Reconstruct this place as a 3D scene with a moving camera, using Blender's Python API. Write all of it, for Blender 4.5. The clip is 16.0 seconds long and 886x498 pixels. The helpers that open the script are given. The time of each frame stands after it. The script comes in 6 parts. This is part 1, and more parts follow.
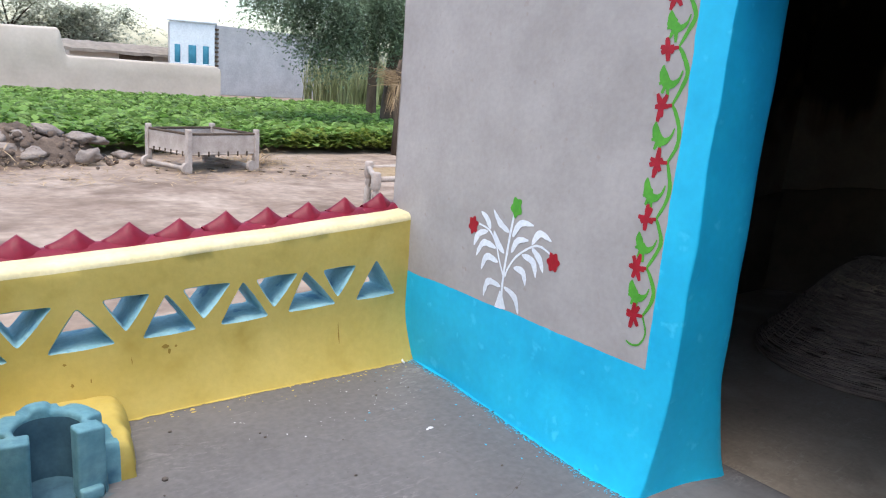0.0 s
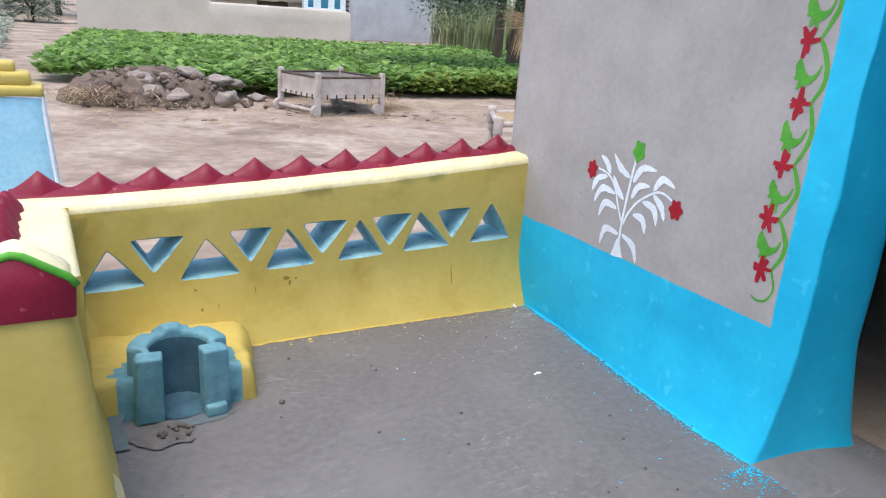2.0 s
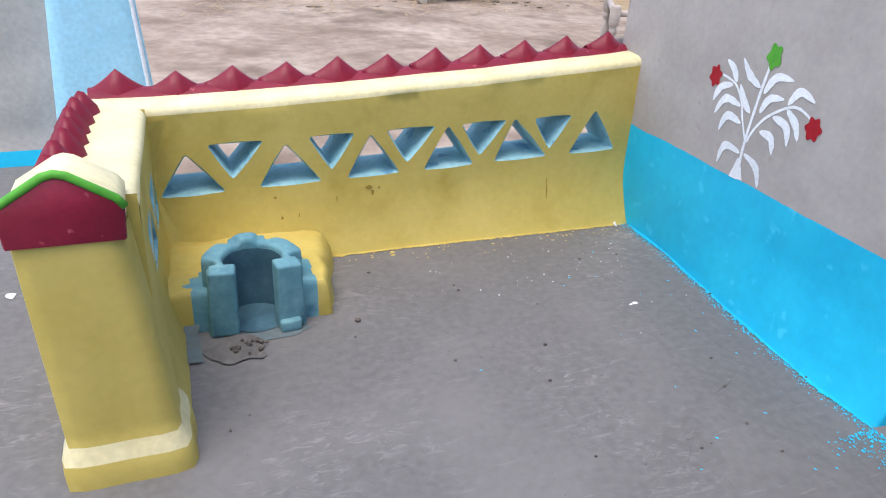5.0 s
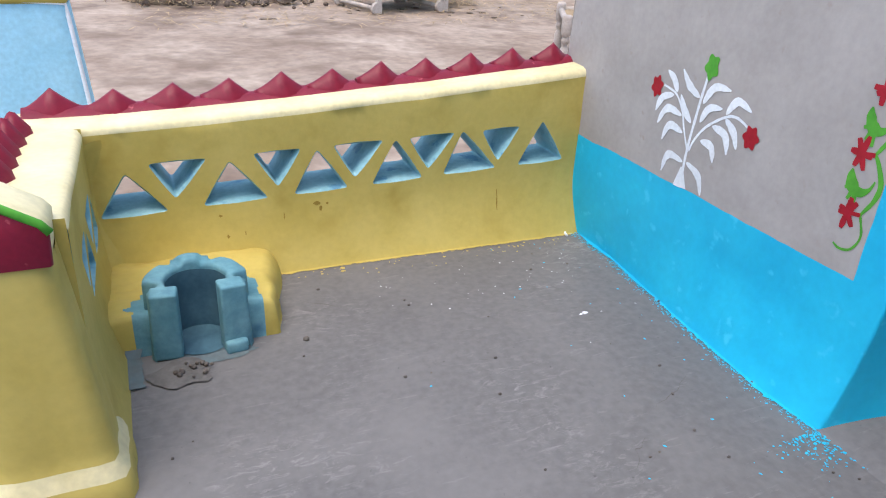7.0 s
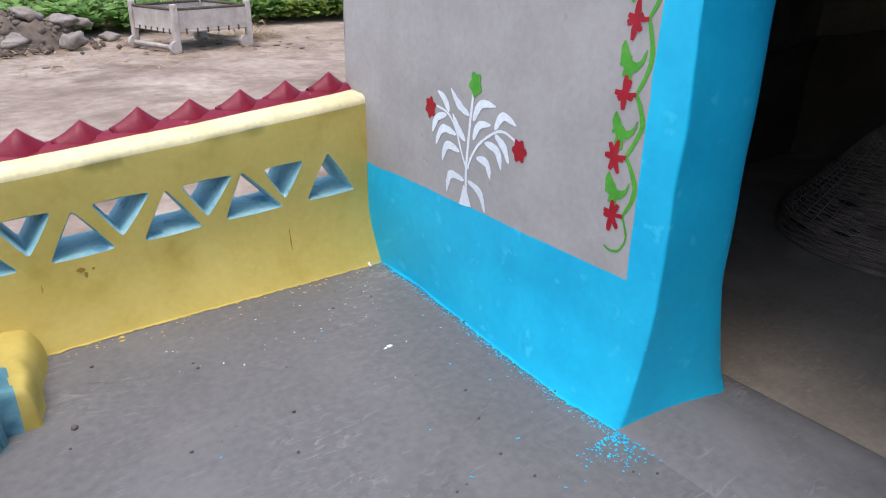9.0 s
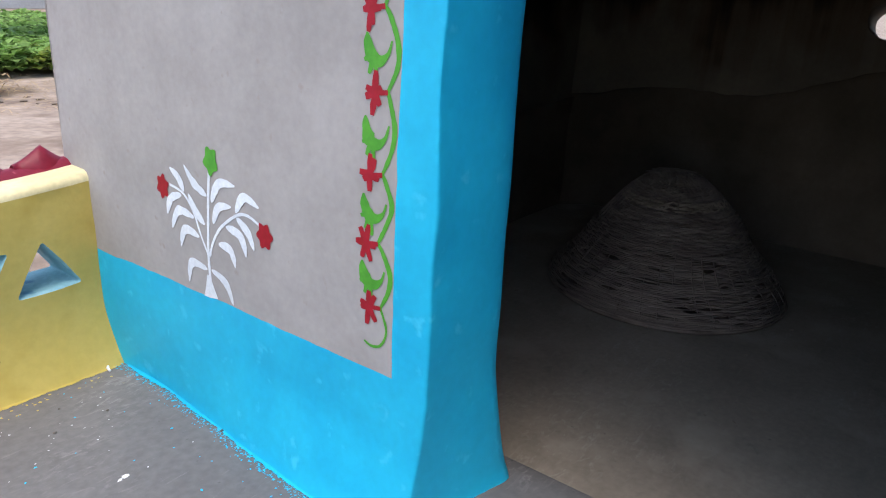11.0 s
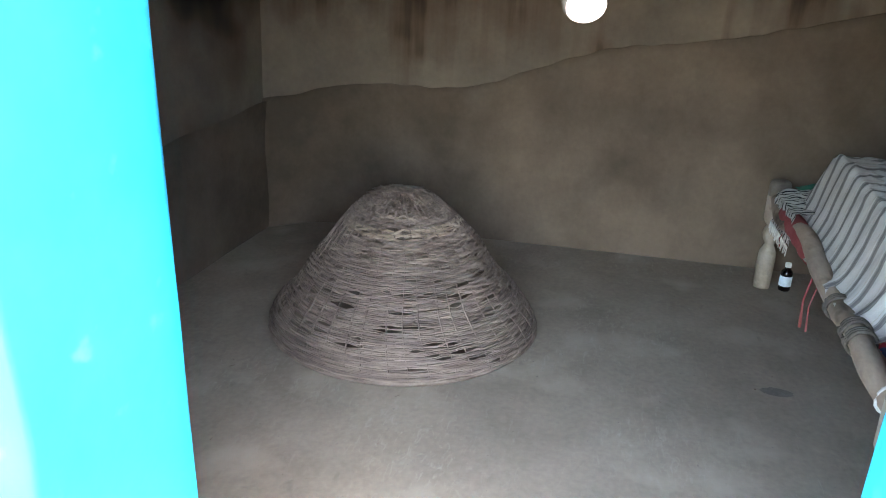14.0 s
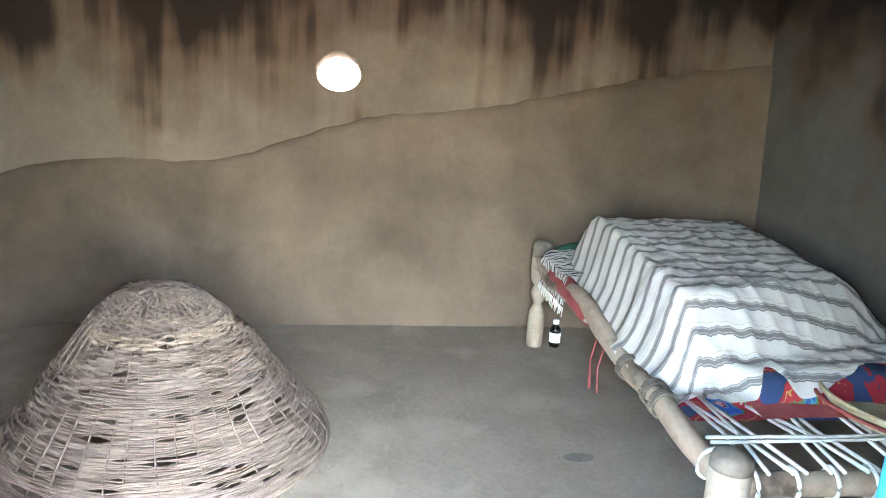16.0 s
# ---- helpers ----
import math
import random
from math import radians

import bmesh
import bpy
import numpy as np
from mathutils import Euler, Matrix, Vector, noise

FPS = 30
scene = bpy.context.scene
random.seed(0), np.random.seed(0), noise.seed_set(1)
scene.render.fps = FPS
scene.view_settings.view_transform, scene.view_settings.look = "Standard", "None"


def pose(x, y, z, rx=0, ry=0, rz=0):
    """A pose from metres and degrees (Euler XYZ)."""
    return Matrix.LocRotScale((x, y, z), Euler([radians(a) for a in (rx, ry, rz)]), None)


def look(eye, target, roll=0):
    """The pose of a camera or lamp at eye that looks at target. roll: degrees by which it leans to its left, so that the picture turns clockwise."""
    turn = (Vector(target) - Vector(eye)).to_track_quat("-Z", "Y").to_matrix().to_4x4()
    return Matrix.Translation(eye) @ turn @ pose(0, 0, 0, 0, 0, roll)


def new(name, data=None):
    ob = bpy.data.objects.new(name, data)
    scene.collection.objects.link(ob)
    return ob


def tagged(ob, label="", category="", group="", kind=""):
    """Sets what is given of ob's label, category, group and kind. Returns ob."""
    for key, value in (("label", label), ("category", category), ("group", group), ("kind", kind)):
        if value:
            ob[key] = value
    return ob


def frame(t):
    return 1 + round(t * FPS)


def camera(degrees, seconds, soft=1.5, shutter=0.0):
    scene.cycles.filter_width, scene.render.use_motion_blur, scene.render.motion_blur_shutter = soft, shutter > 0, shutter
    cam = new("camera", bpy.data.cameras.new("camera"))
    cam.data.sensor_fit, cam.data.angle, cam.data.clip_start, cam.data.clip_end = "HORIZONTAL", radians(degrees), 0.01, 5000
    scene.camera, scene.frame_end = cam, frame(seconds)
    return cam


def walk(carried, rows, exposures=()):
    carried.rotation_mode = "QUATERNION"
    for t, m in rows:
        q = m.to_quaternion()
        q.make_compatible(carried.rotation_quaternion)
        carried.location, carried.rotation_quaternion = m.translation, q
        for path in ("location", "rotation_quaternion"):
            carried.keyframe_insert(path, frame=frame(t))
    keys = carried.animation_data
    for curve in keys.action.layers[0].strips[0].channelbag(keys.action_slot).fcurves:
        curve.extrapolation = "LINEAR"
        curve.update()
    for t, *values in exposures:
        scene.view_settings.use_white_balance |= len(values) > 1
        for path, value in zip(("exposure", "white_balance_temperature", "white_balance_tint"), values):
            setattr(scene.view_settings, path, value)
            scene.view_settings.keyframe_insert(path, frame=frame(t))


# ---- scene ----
PATH = [
    (0, (-1.914, -2.605, 1.287), (-0.687, -1.093, 0.83), 4.6),
    (0.5, (-1.916, -2.613, 1.282), (-0.801, -1.019, 0.819), 4.6),
    (1, (-1.911, -2.638, 1.28), (-0.867, -1.004, 0.787), 4.0),
    (1.5, (-1.909, -2.642, 1.273), (-0.952, -0.969, 0.737), 3.8),
    (2, (-1.875, -2.6, 1.26), (-0.938, -0.945, 0.641), 4.2),
    (2.5, (-1.837, -2.574, 1.252), (-0.938, -0.949, 0.51), 3.5),
    (3, (-1.799, -2.522, 1.248), (-0.963, -0.89, 0.451), 3.2),
    (3.5, (-1.743, -2.473, 1.249), (-0.996, -0.826, 0.393), 3.3),
    (4, (-1.74, -2.431, 1.252), (-1.045, -0.777, 0.369), 3.1),
    (4.2, (-1.735, -2.43, 1.256), (-1.053, -0.779, 0.356), 3.1),
    (6.3, (-1.702, -2.413, 1.271), (-1.091, -0.742, 0.359), 4.1),
    (6.5, (-1.691, -2.420, 1.271), (-1.051, -0.754, 0.369), 3.8),
    (7, (-1.670, -2.424, 1.280), (-0.934, -0.788, 0.396), 3.3),
    (7.5, (-1.609, -2.414, 1.265), (-0.774, -0.796, 0.389), 2.3),
    (8, (-1.554, -2.409, 1.261), (-0.596, -0.865, 0.399), 2.0),
    (8.2, (-1.537, -2.409, 1.263), (-0.528, -0.898, 0.408), 1.6),
    (10.3, (-1.245, -2.435, 1.289), (-0.014, -1.035, 0.565), 1.9),
    (10.5, (-1.22, -2.415, 1.29), (0.066, -1.061, 0.574), 2.2),
    (11, (-1.155, -2.31, 1.296), (0.362, -1.192, 0.626), 3.0),
    (11.5, (-1.099, -2.218, 1.303), (0.516, -1.269, 0.603), 2.4),
    (12, (-1.054, -2.153, 1.305), (0.621, -1.313, 0.606), 2.1),
    (12.5, (-0.953, -2.113, 1.3), (0.756, -1.344, 0.601), 1.7),
    (13, (-0.78, -2.082, 1.305), (0.97, -1.387, 0.629), 2.1),
    (13.2, (-0.728, -2.082, 1.313), (1.029, -1.405, 0.638), 3.3),
    (13.5, (-0.652, -2.079, 1.328), (1.13, -1.474, 0.652), 2.9),
    (14, (-0.527, -2.004, 1.331), (1.303, -1.579, 0.644), 2.0),
    (14.5, (-0.436, -1.915, 1.335), (1.438, -1.703, 0.668), 3.1),
    (15, (-0.367, -1.846, 1.334), (1.529, -1.814, 0.7), 2.8),
    (15.5, (-0.295, -1.807, 1.334), (1.608, -2.009, 0.754), 4.0),
    (16, (-0.27, -1.802, 1.343), (1.644, -2.088, 0.841), 3.5),
]
cam = camera(62.9, 16.0, soft=1.1)
walk(cam, [(t, look(eye, target, roll)) for t, eye, target, roll in PATH],
     [(0, 1.50, 6800, 10), (8.0, 1.43, 6800, 10), (10.5, 1.38, 6450, 10), (11.0, 1.52, 6800, 10), (12.0, 1.95, 7350, 10), (12.5, 2.18, 7400, 10), (13.0, 2.70, 7350, 10),
      (13.5, 3.90, 7200, 10), (14.0, 5.28, 7400, 10), (14.5, 6.00, 7600, 10), (15.0, 6.38, 7700, 10), (16.0, 6.72, 7900, 10)])

# ---------------------------------------------------------------- world and light
world = bpy.data.worlds.new("world")
scene.world = world
world.use_nodes = True
wn = world.node_tree.nodes
wl = world.node_tree.links
sky = wn.new("ShaderNodeTexSky")
sky.sky_type = "NISHITA"
sky.sun_disc = False
sky.sun_elevation = radians(71)
sky.sun_rotation = radians(-130)
sky.air_density = 1.0
sky.dust_density = 2.0
sky.ozone_density = 1.0
wn["Background"].inputs["Strength"].default_value = 0.15
wl.new(sky.outputs["Color"], wn["Background"].inputs["Color"])

sun = new("sun", bpy.data.lights.new("sun", "SUN"))
sun.data.energy = 0.6
sun.data.angle = radians(32)
sun.data.color = (1.0, 0.95, 0.90)
sun.matrix_world = look((-1.7, -1.45, 7.4), (0, 0, 0))


# ---------------------------------------------------------------- helpers for building
def nz(x, y, z, s):
    return noise.noise(Vector((x * s, y * s, z * s)))


def linked(bm, name, material, smooth):
    me = bpy.data.meshes.new(name)
    bm.normal_update()
    bm.to_mesh(me)
    bm.free()
    for m in (material if isinstance(material, (list, tuple)) else [material]):
        me.materials.append(m)
    if smooth:
        me.polygons.foreach_set("use_smooth", [True] * len(me.polygons))
    return new(name, me)


def thing(name, bm, material, label, category, group="", kind="", smooth=True):
    return tagged(linked(bm, name, material, smooth), label, category, group, kind)


def group_at(name, m, label, category, group="", kind=""):
    ob = new(name)
    ob.matrix_world = m
    ob.empty_display_size = 0.1
    return tagged(ob, label, category, group, kind)


def part(name, bm, material, parent, label="", smooth=True):
    ob = linked(bm, name, material, smooth)
    ob.parent = parent
    if label:
        ob["label"] = label
    return ob


def again(ob, parent, m):
    c = ob.copy()
    scene.collection.objects.link(c)
    c.parent = parent
    c.matrix_basis = m
    return c


def box(sx, sy, sz, m=None, bevel=0.006, seg=2, bm=None):
    out = bm or bmesh.new()
    t = bmesh.new()
    bmesh.ops.create_cube(t, size=1.0, matrix=Matrix.Diagonal((sx, sy, sz, 1)))
    if bevel:
        bmesh.ops.bevel(t, geom=t.edges[:] + t.verts[:], offset=bevel, segments=seg, profile=0.6, affect="EDGES")
    if m is not None:
        t.transform(m)
    add_bm(out, t)
    return out


def add_bm(out, t):
    vs = [out.verts.new(v.co) for v in t.verts]
    t.verts.index_update()
    for f in t.faces:
        g = out.faces.new([vs[v.index] for v in f.verts])
        g.material_index = f.material_index
    t.free()


def tube(points, radius, sides=8, bm=None, flat=1.0, caps=True):
    """A tube along points; radius is a number or one for each point; flat squeezes it along its second axis."""
    out = bm or bmesh.new()
    pts = [Vector(p) for p in points]
    n = len(pts)
    rad = radius if isinstance(radius, (list, tuple)) else [radius] * n
    rings = []
    up = Vector((0, 0, 1))
    for i, p in enumerate(pts):
        d = (pts[min(i + 1, n - 1)] - pts[max(i - 1, 0)])
        d = d.normalized() if d.length > 1e-9 else Vector((0, 0, 1))
        ref = up if abs(d.z) < 0.95 else Vector((1, 0, 0))
        a = d.cross(ref).normalized()
        b = a.cross(d).normalized()
        ring = []
        for k in range(sides):
            w = 2 * math.pi * k / sides
            ring.append(out.verts.new(p + a * (math.cos(w) * rad[i]) + b * (math.sin(w) * rad[i] * flat)))
        rings.append(ring)
    for r, s in zip(rings, rings[1:]):
        for k in range(sides):
            out.faces.new((r[k], r[(k + 1) % sides], s[(k + 1) % sides], s[k]))
    if caps:
        out.faces.new(rings[0][::-1])
        out.faces.new(rings[-1])
    return out


def lathe(profile, sides=20, bm=None, m=None, wob=0.0, seed=0.0):
    """Turned shape: profile of (radius, height) from bottom to top, closed at both ends."""
    out = bm or bmesh.new()
    t = bmesh.new()
    rings = []
    for r, z in profile:
        rings.append([t.verts.new((math.cos(2 * math.pi * k / sides) * r * (1 + wob * nz(k, z * 9, seed, 0.7)),
                                   math.sin(2 * math.pi * k / sides) * r * (1 + wob * nz(k, z * 9, seed + 5, 0.7)), z)) for k in range(sides)])
    for r, s in zip(rings, rings[1:]):
        for k in range(sides):
            t.faces.new((r[k], r[(k + 1) % sides], s[(k + 1) % sides], s[k]))
    t.faces.new(rings[0][::-1])
    t.faces.new(rings[-1])
    if m is not None:
        t.transform(m)
    add_bm(out, t)
    return out


def sheet(nu, nv, fn, bm=None, mat=None):
    """A grid of points fn(i, j), with mat(i, j) as the slot of each face."""
    out = bm or bmesh.new()
    vs = [[out.verts.new(fn(i, j)) for j in range(nv + 1)] for i in range(nu + 1)]
    for i in range(nu):
        for j in range(nv):
            f = out.faces.new((vs[i][j], vs[i + 1][j], vs[i + 1][j + 1], vs[i][j + 1]))
            if mat:
                f.material_index = mat(i, j)
    return out


# ---------------------------------------------------------------- materials
def rgb(c):
    return (*c, 1.0)


def material(name, a, b, scale=6.0, fine=60.0, rough=0.85, bump=0.3, depth=0.01, spots=None, metal=0.0, spec=0.3, stretch=(1, 1, 1), patch=0.5,
             island=0.0, contrast=0.12, soft=0.08, coords="Object"):
    """Two tones mixed by large noise, darkened a little by fine grain, with bump; spots = (colour, scale, threshold)."""
    m = bpy.data.materials.new(name)
    m.use_nodes = True
    n, l = m.node_tree.nodes, m.node_tree.links
    bsdf = n["Principled BSDF"]
    bsdf.inputs["Roughness"].default_value = rough
    bsdf.inputs["Metallic"].default_value = metal
    bsdf.inputs["Specular IOR Level"].default_value = spec
    tc = n.new("ShaderNodeTexCoord")
    mp = n.new("ShaderNodeMapping")
    mp.inputs["Scale"].default_value = stretch
    l.new(tc.outputs[coords], mp.inputs["Vector"])
    big = n.new("ShaderNodeTexNoise")
    big.inputs["Scale"].default_value = scale
    big.inputs["Detail"].default_value = 6
    big.inputs["Roughness"].default_value = 0.6
    l.new(mp.outputs["Vector"], big.inputs["Vector"])
    ramp = n.new("ShaderNodeValToRGB")
    ramp.color_ramp.elements[0].position = 0.5 - patch * 0.4
    ramp.color_ramp.elements[1].position = 0.5 + patch * 0.4
    ramp.color_ramp.elements[0].color = rgb(a)
    ramp.color_ramp.elements[1].color = rgb(b)
    l.new(big.outputs["Fac"], ramp.inputs["Fac"])
    small = n.new("ShaderNodeTexNoise")
    small.inputs["Scale"].default_value = fine
    small.inputs["Detail"].default_value = 5
    l.new(mp.outputs["Vector"], small.inputs["Vector"])
    grain = n.new("ShaderNodeMapRange")
    grain.inputs["From Min"].default_value = 0.25
    grain.inputs["From Max"].default_value = 0.75
    grain.inputs["To Min"].default_value = 1 - contrast
    grain.inputs["To Max"].default_value = 1 + contrast * 0.7
    l.new(small.outputs["Fac"], grain.inputs["Value"])
    mul = n.new("ShaderNodeMix")
    mul.data_type, mul.blend_type = "RGBA", "MULTIPLY"
    mul.inputs["Factor"].default_value = 1.0
    l.new(ramp.outputs["Color"], mul.inputs["A"])
    l.new(grain.outputs["Result"], mul.inputs["B"])
    col = mul.outputs["Result"]
    if spots:
        sp = n.new("ShaderNodeTexNoise")
        sp.inputs["Scale"].default_value = spots[1]
        sp.inputs["Detail"].default_value = 4
        l.new(mp.outputs["Vector"], sp.inputs["Vector"])
        th = n.new("ShaderNodeMapRange")
        th.inputs["From Min"].default_value = spots[2]
        th.inputs["From Max"].default_value = spots[2] + soft
        l.new(sp.outputs["Fac"], th.inputs["Value"])
        mx = n.new("ShaderNodeMix")
        mx.data_type = "RGBA"
        l.new(th.outputs["Result"], mx.inputs["Factor"])
        l.new(col, mx.inputs["A"])
        mx.inputs["B"].default_value = rgb(spots[0])
        col = mx.outputs["Result"]
    if island:
        geo = n.new("ShaderNodeNewGeometry")
        vr = n.new("ShaderNodeMapRange")
        vr.inputs["To Min"].default_value = 1 - island
        vr.inputs["To Max"].default_value = 1 + island
        l.new(geo.outputs["Random Per Island"], vr.inputs["Value"])
        m2 = n.new("ShaderNodeMix")
        m2.data_type, m2.blend_type = "RGBA", "MULTIPLY"
        m2.inputs["Factor"].default_value = 1.0
        l.new(col, m2.inputs["A"])
        l.new(vr.outputs["Result"], m2.inputs["B"])
        col = m2.outputs["Result"]
    l.new(col, bsdf.inputs["Base Color"])
    if bump:
        mixh = n.new("ShaderNodeMath")
        mixh.operation = "MULTIPLY_ADD"
        mixh.inputs[1].default_value = 0.35
        l.new(small.outputs["Fac"], mixh.inputs[0])
        l.new(big.outputs["Fac"], mixh.inputs[2])
        bp = n.new("ShaderNodeBump")
        bp.inputs["Strength"].default_value = bump
        bp.inputs["Distance"].default_value = depth
        l.new(mixh.outputs["Value"], bp.inputs["Height"])
        l.new(bp.outputs["Normal"], bsdf.inputs["Normal"])
    return m


MUD = material("mud_plaster", (0.35, 0.315, 0.293), (0.44, 0.402, 0.378), 3.5, 45, 0.92, 0.22, 0.010, spots=((0.36, 0.31, 0.28), 22, 0.66), contrast=0.06)
BLUE = material("blue_paint", (0.002, 0.42, 0.67), (0.008, 0.51, 0.75), 5, 35, 0.45, 0.25, 0.008, spots=((0.04, 0.56, 0.80), 14, 0.62), contrast=0.05)
YELLOW = material("yellow_paint", (0.49, 0.375, 0.088), (0.585, 0.46, 0.134), 4, 40, 0.6, 0.2, 0.010, spots=((0.40, 0.29, 0.055), 7, 0.55), soft=0.30, contrast=0.06)
RED = material("red_paint", (0.165, 0.007, 0.022), (0.235, 0.012, 0.034), 8, 80, 0.45, 0.35, 0.006, spots=((0.45, 0.10, 0.12), 30, 0.68))
GREEN = material("green_paint", (0.06, 0.30, 0.03), (0.10, 0.38, 0.04), 14, 90, 0.55, 0.15, 0.003)
RED_FLOWER = material("red_flower_paint", (0.30, 0.006, 0.014), (0.42, 0.012, 0.03), 20, 120, 0.5, 0.15, 0.003)
WHITE = material("white_paint", (0.74, 0.76, 0.80), (0.84, 0.86, 0.88), 14, 90, 0.6, 0.15, 0.003)
PALE_BLUE = material("pale_blue_paint", (0.19, 0.41, 0.47), (0.33, 0.57, 0.61), 9, 60, 0.65, 0.4, 0.01, spots=((0.12, 0.30, 0.42), 12, 0.6))
# cream of the pillar band; on parapet tops it also carries sky light
CREAM_SKYLIT = material("cream_and_skylit_yellow", (0.70, 0.61, 0.33), (0.80, 0.72, 0.45), 6, 50, 0.5, 0.2, 0.008)
STOVE_BLUE = material("smoky_blue_clay", (0.075, 0.225, 0.285), (0.20, 0.40, 0.455), 7, 60, 0.7, 0.45, 0.010, spots=((0.05, 0.15, 0.22), 9, 0.58), soft=0.2)
FLOOR = material("mud_floor", (0.138, 0.134, 0.134), (0.172, 0.167, 0.166), 1.3, 38, 0.72, 0.35, 0.010, spots=((0.200, 0.193, 0.190), 2.4, 0.50), soft=0.35, contrast=0.16)
ROOM_FLOOR = material("room_floor", (0.207, 0.174, 0.136), (0.295, 0.248, 0.197), 2.6, 45, 0.75, 0.2, 0.008, spots=((0.335, 0.285, 0.228), 3.5, 0.54), soft=0.2)
ROOM_WALL = material("room_wall_mud", (0.085, 0.064, 0.046), (0.178, 0.133, 0.097), 1.7, 40, 0.92, 0.16, 0.010, contrast=0.07, patch=0.40)
DIRT = material("yard_dirt", (0.27, 0.20, 0.152), (0.41, 0.325, 0.258), 0.9, 9, 0.95, 0.6, 0.03, spots=((0.165, 0.115, 0.085), 1.5, 0.50), soft=0.22, patch=0.32, contrast=0.25)



def scuffed(m, pale, dark):
    """Dry brushed scuffs in a few areas, short trowel drags, and small dark specks."""
    n, l = m.node_tree.nodes, m.node_tree.links
    bsdf = n["Principled BSDF"]
    col = bsdf.inputs["Base Color"].links[0].from_socket
    tc = n.new("ShaderNodeTexCoord")

    def tex(scale, detail, rough, turn, squeeze, distort):
        mp = n.new("ShaderNodeMapping")
        mp.inputs["Rotation"].default_value = (0, 0, turn)
        mp.inputs["Scale"].default_value = squeeze
        l.new(tc.outputs["Object"], mp.inputs["Vector"])
        t = n.new("ShaderNodeTexNoise")
        t.inputs["Scale"].default_value = scale
        t.inputs["Detail"].default_value = detail
        t.inputs["Roughness"].default_value = rough
        t.inputs["Distortion"].default_value = distort
        l.new(mp.outputs["Vector"], t.inputs["Vector"])
        return t.outputs["Fac"]

    def cut(value, lo, hi, top=1.0):
        r = n.new("ShaderNodeMapRange")
        r.inputs["From Min"].default_value = lo
        r.inputs["From Max"].default_value = hi
        r.inputs["To Max"].default_value = top
        l.new(value, r.inputs["Value"])
        return r.outputs["Result"]

    def times(p, q):
        t = n.new("ShaderNodeMath")
        t.operation = "MULTIPLY"
        l.new(p, t.inputs[0])
        l.new(q, t.inputs[1])
        return t.outputs["Value"]

    def over(base, fac, colour):
        mx = n.new("ShaderNodeMix")
        mx.data_type = "RGBA"
        l.new(fac, mx.inputs["Factor"])
        l.new(base, mx.inputs["A"])
        mx.inputs["B"].default_value = rgb(colour)
        return mx.outputs["Result"]

    area = cut(tex(1.7, 3, 0.5, 0.0, (1, 1, 1), 0.0), 0.46, 0.62)
    col = over(col, times(area, cut(tex(16, 9, 0.72, 0.6, (1, 2.6, 1), 1.2), 0.53, 0.68, 0.75)), pale)
    col = over(col, cut(tex(7, 8, 0.7, -0.5, (1, 7, 1), 0.4), 0.60, 0.74, 0.45), pale)
    col = over(col, cut(tex(55, 3, 0.5, 0.0, (1, 1, 1), 0.0), 0.71, 0.78, 0.7), dark)
    col = over(col, cut(tex(9, 7, 0.65, 1.1, (1, 1.6, 1), 0.8), 0.62, 0.78, 0.5), dark)
    l.new(col, bsdf.inputs["Base Color"])


scuffed(FLOOR, (0.33, 0.32, 0.315), (0.085, 0.08, 0.08))
scuffed(ROOM_FLOOR, (0.34, 0.31, 0.26), (0.12, 0.108, 0.09))

# ---------------------------------------------------------------- ground, floors
G = -0.40                                   # level of the yard


def yard(i, j):
    # rings that widen towards the horizon
    x = (i / 120 - 0.5) * 2
    y = (j / 120 - 0.5) * 2
    x, y = math.copysign(abs(x) ** 2.6, x) * 1500 + 3, math.copysign(abs(y) ** 2.6, y) * 1500 + 8
    h = 0.03 * nz(x, y, 0, 0.5) + 0.015 * nz(x, y, 4, 1.7)
    return (x, y, G + h)


thing("ground", sheet(120, 120, yard), DIRT, "dusty trodden brown earth of the yard", "ground", kind="structure")


def floor_h(x, y):
    return 0.006 * nz(x, y, 0.3, 1.6) + 0.002 * nz(x, y, 2.3, 7)


bm = bmesh.new()
sheet(150, 100, lambda i, j: (-5 + 5.05 * i / 150, -4.6 + 4.8 * j / 100, floor_h(-5 + 5.05 * i / 150, -4.6 + 4.8 * j / 100)), bm)
sheet(60, 20, lambda i, j: (-5 + 3.0 * i / 60, 0.2 + 1.1 * j / 20, floor_h(-5 + 3.0 * i / 60, 0.2 + 1.1 * j / 20)), bm)
sheet(20, 1, lambda i, j: (-2 + 1.99 * i / 20, 0.2, floor_h(-2 + 1.99 * i / 20, 0.2) - j * 0.5), bm)
sheet(1, 10, lambda i, j: (-2.0, 0.2 + 1.1 * j / 10, floor_h(-2, 0.2 + 1.1 * j / 10) - i * 0.5), bm)
sheet(30, 1, lambda i, j: (-5 + 3.0 * i / 30, 1.3, floor_h(-5 + 3.0 * i / 30, 1.3) - j * 0.5), bm)
thing("floor", bm, FLOOR, "grey hand-smoothed mud floor with pale scuffs and paint drips", "floor", kind="structure")
bm = sheet(80, 90, lambda i, j: (0.3 + 3.2 * i / 80, -4.1 + 4.2 * j / 90, 0.002 + floor_h(0.3 + 3.2 * i / 80, -4.1 + 4.2 * j / 90) * 0.8))
thing("floor_room", bm, ROOM_FLOOR, "smooth grey mud floor inside the dim room", "floor", kind="structure")


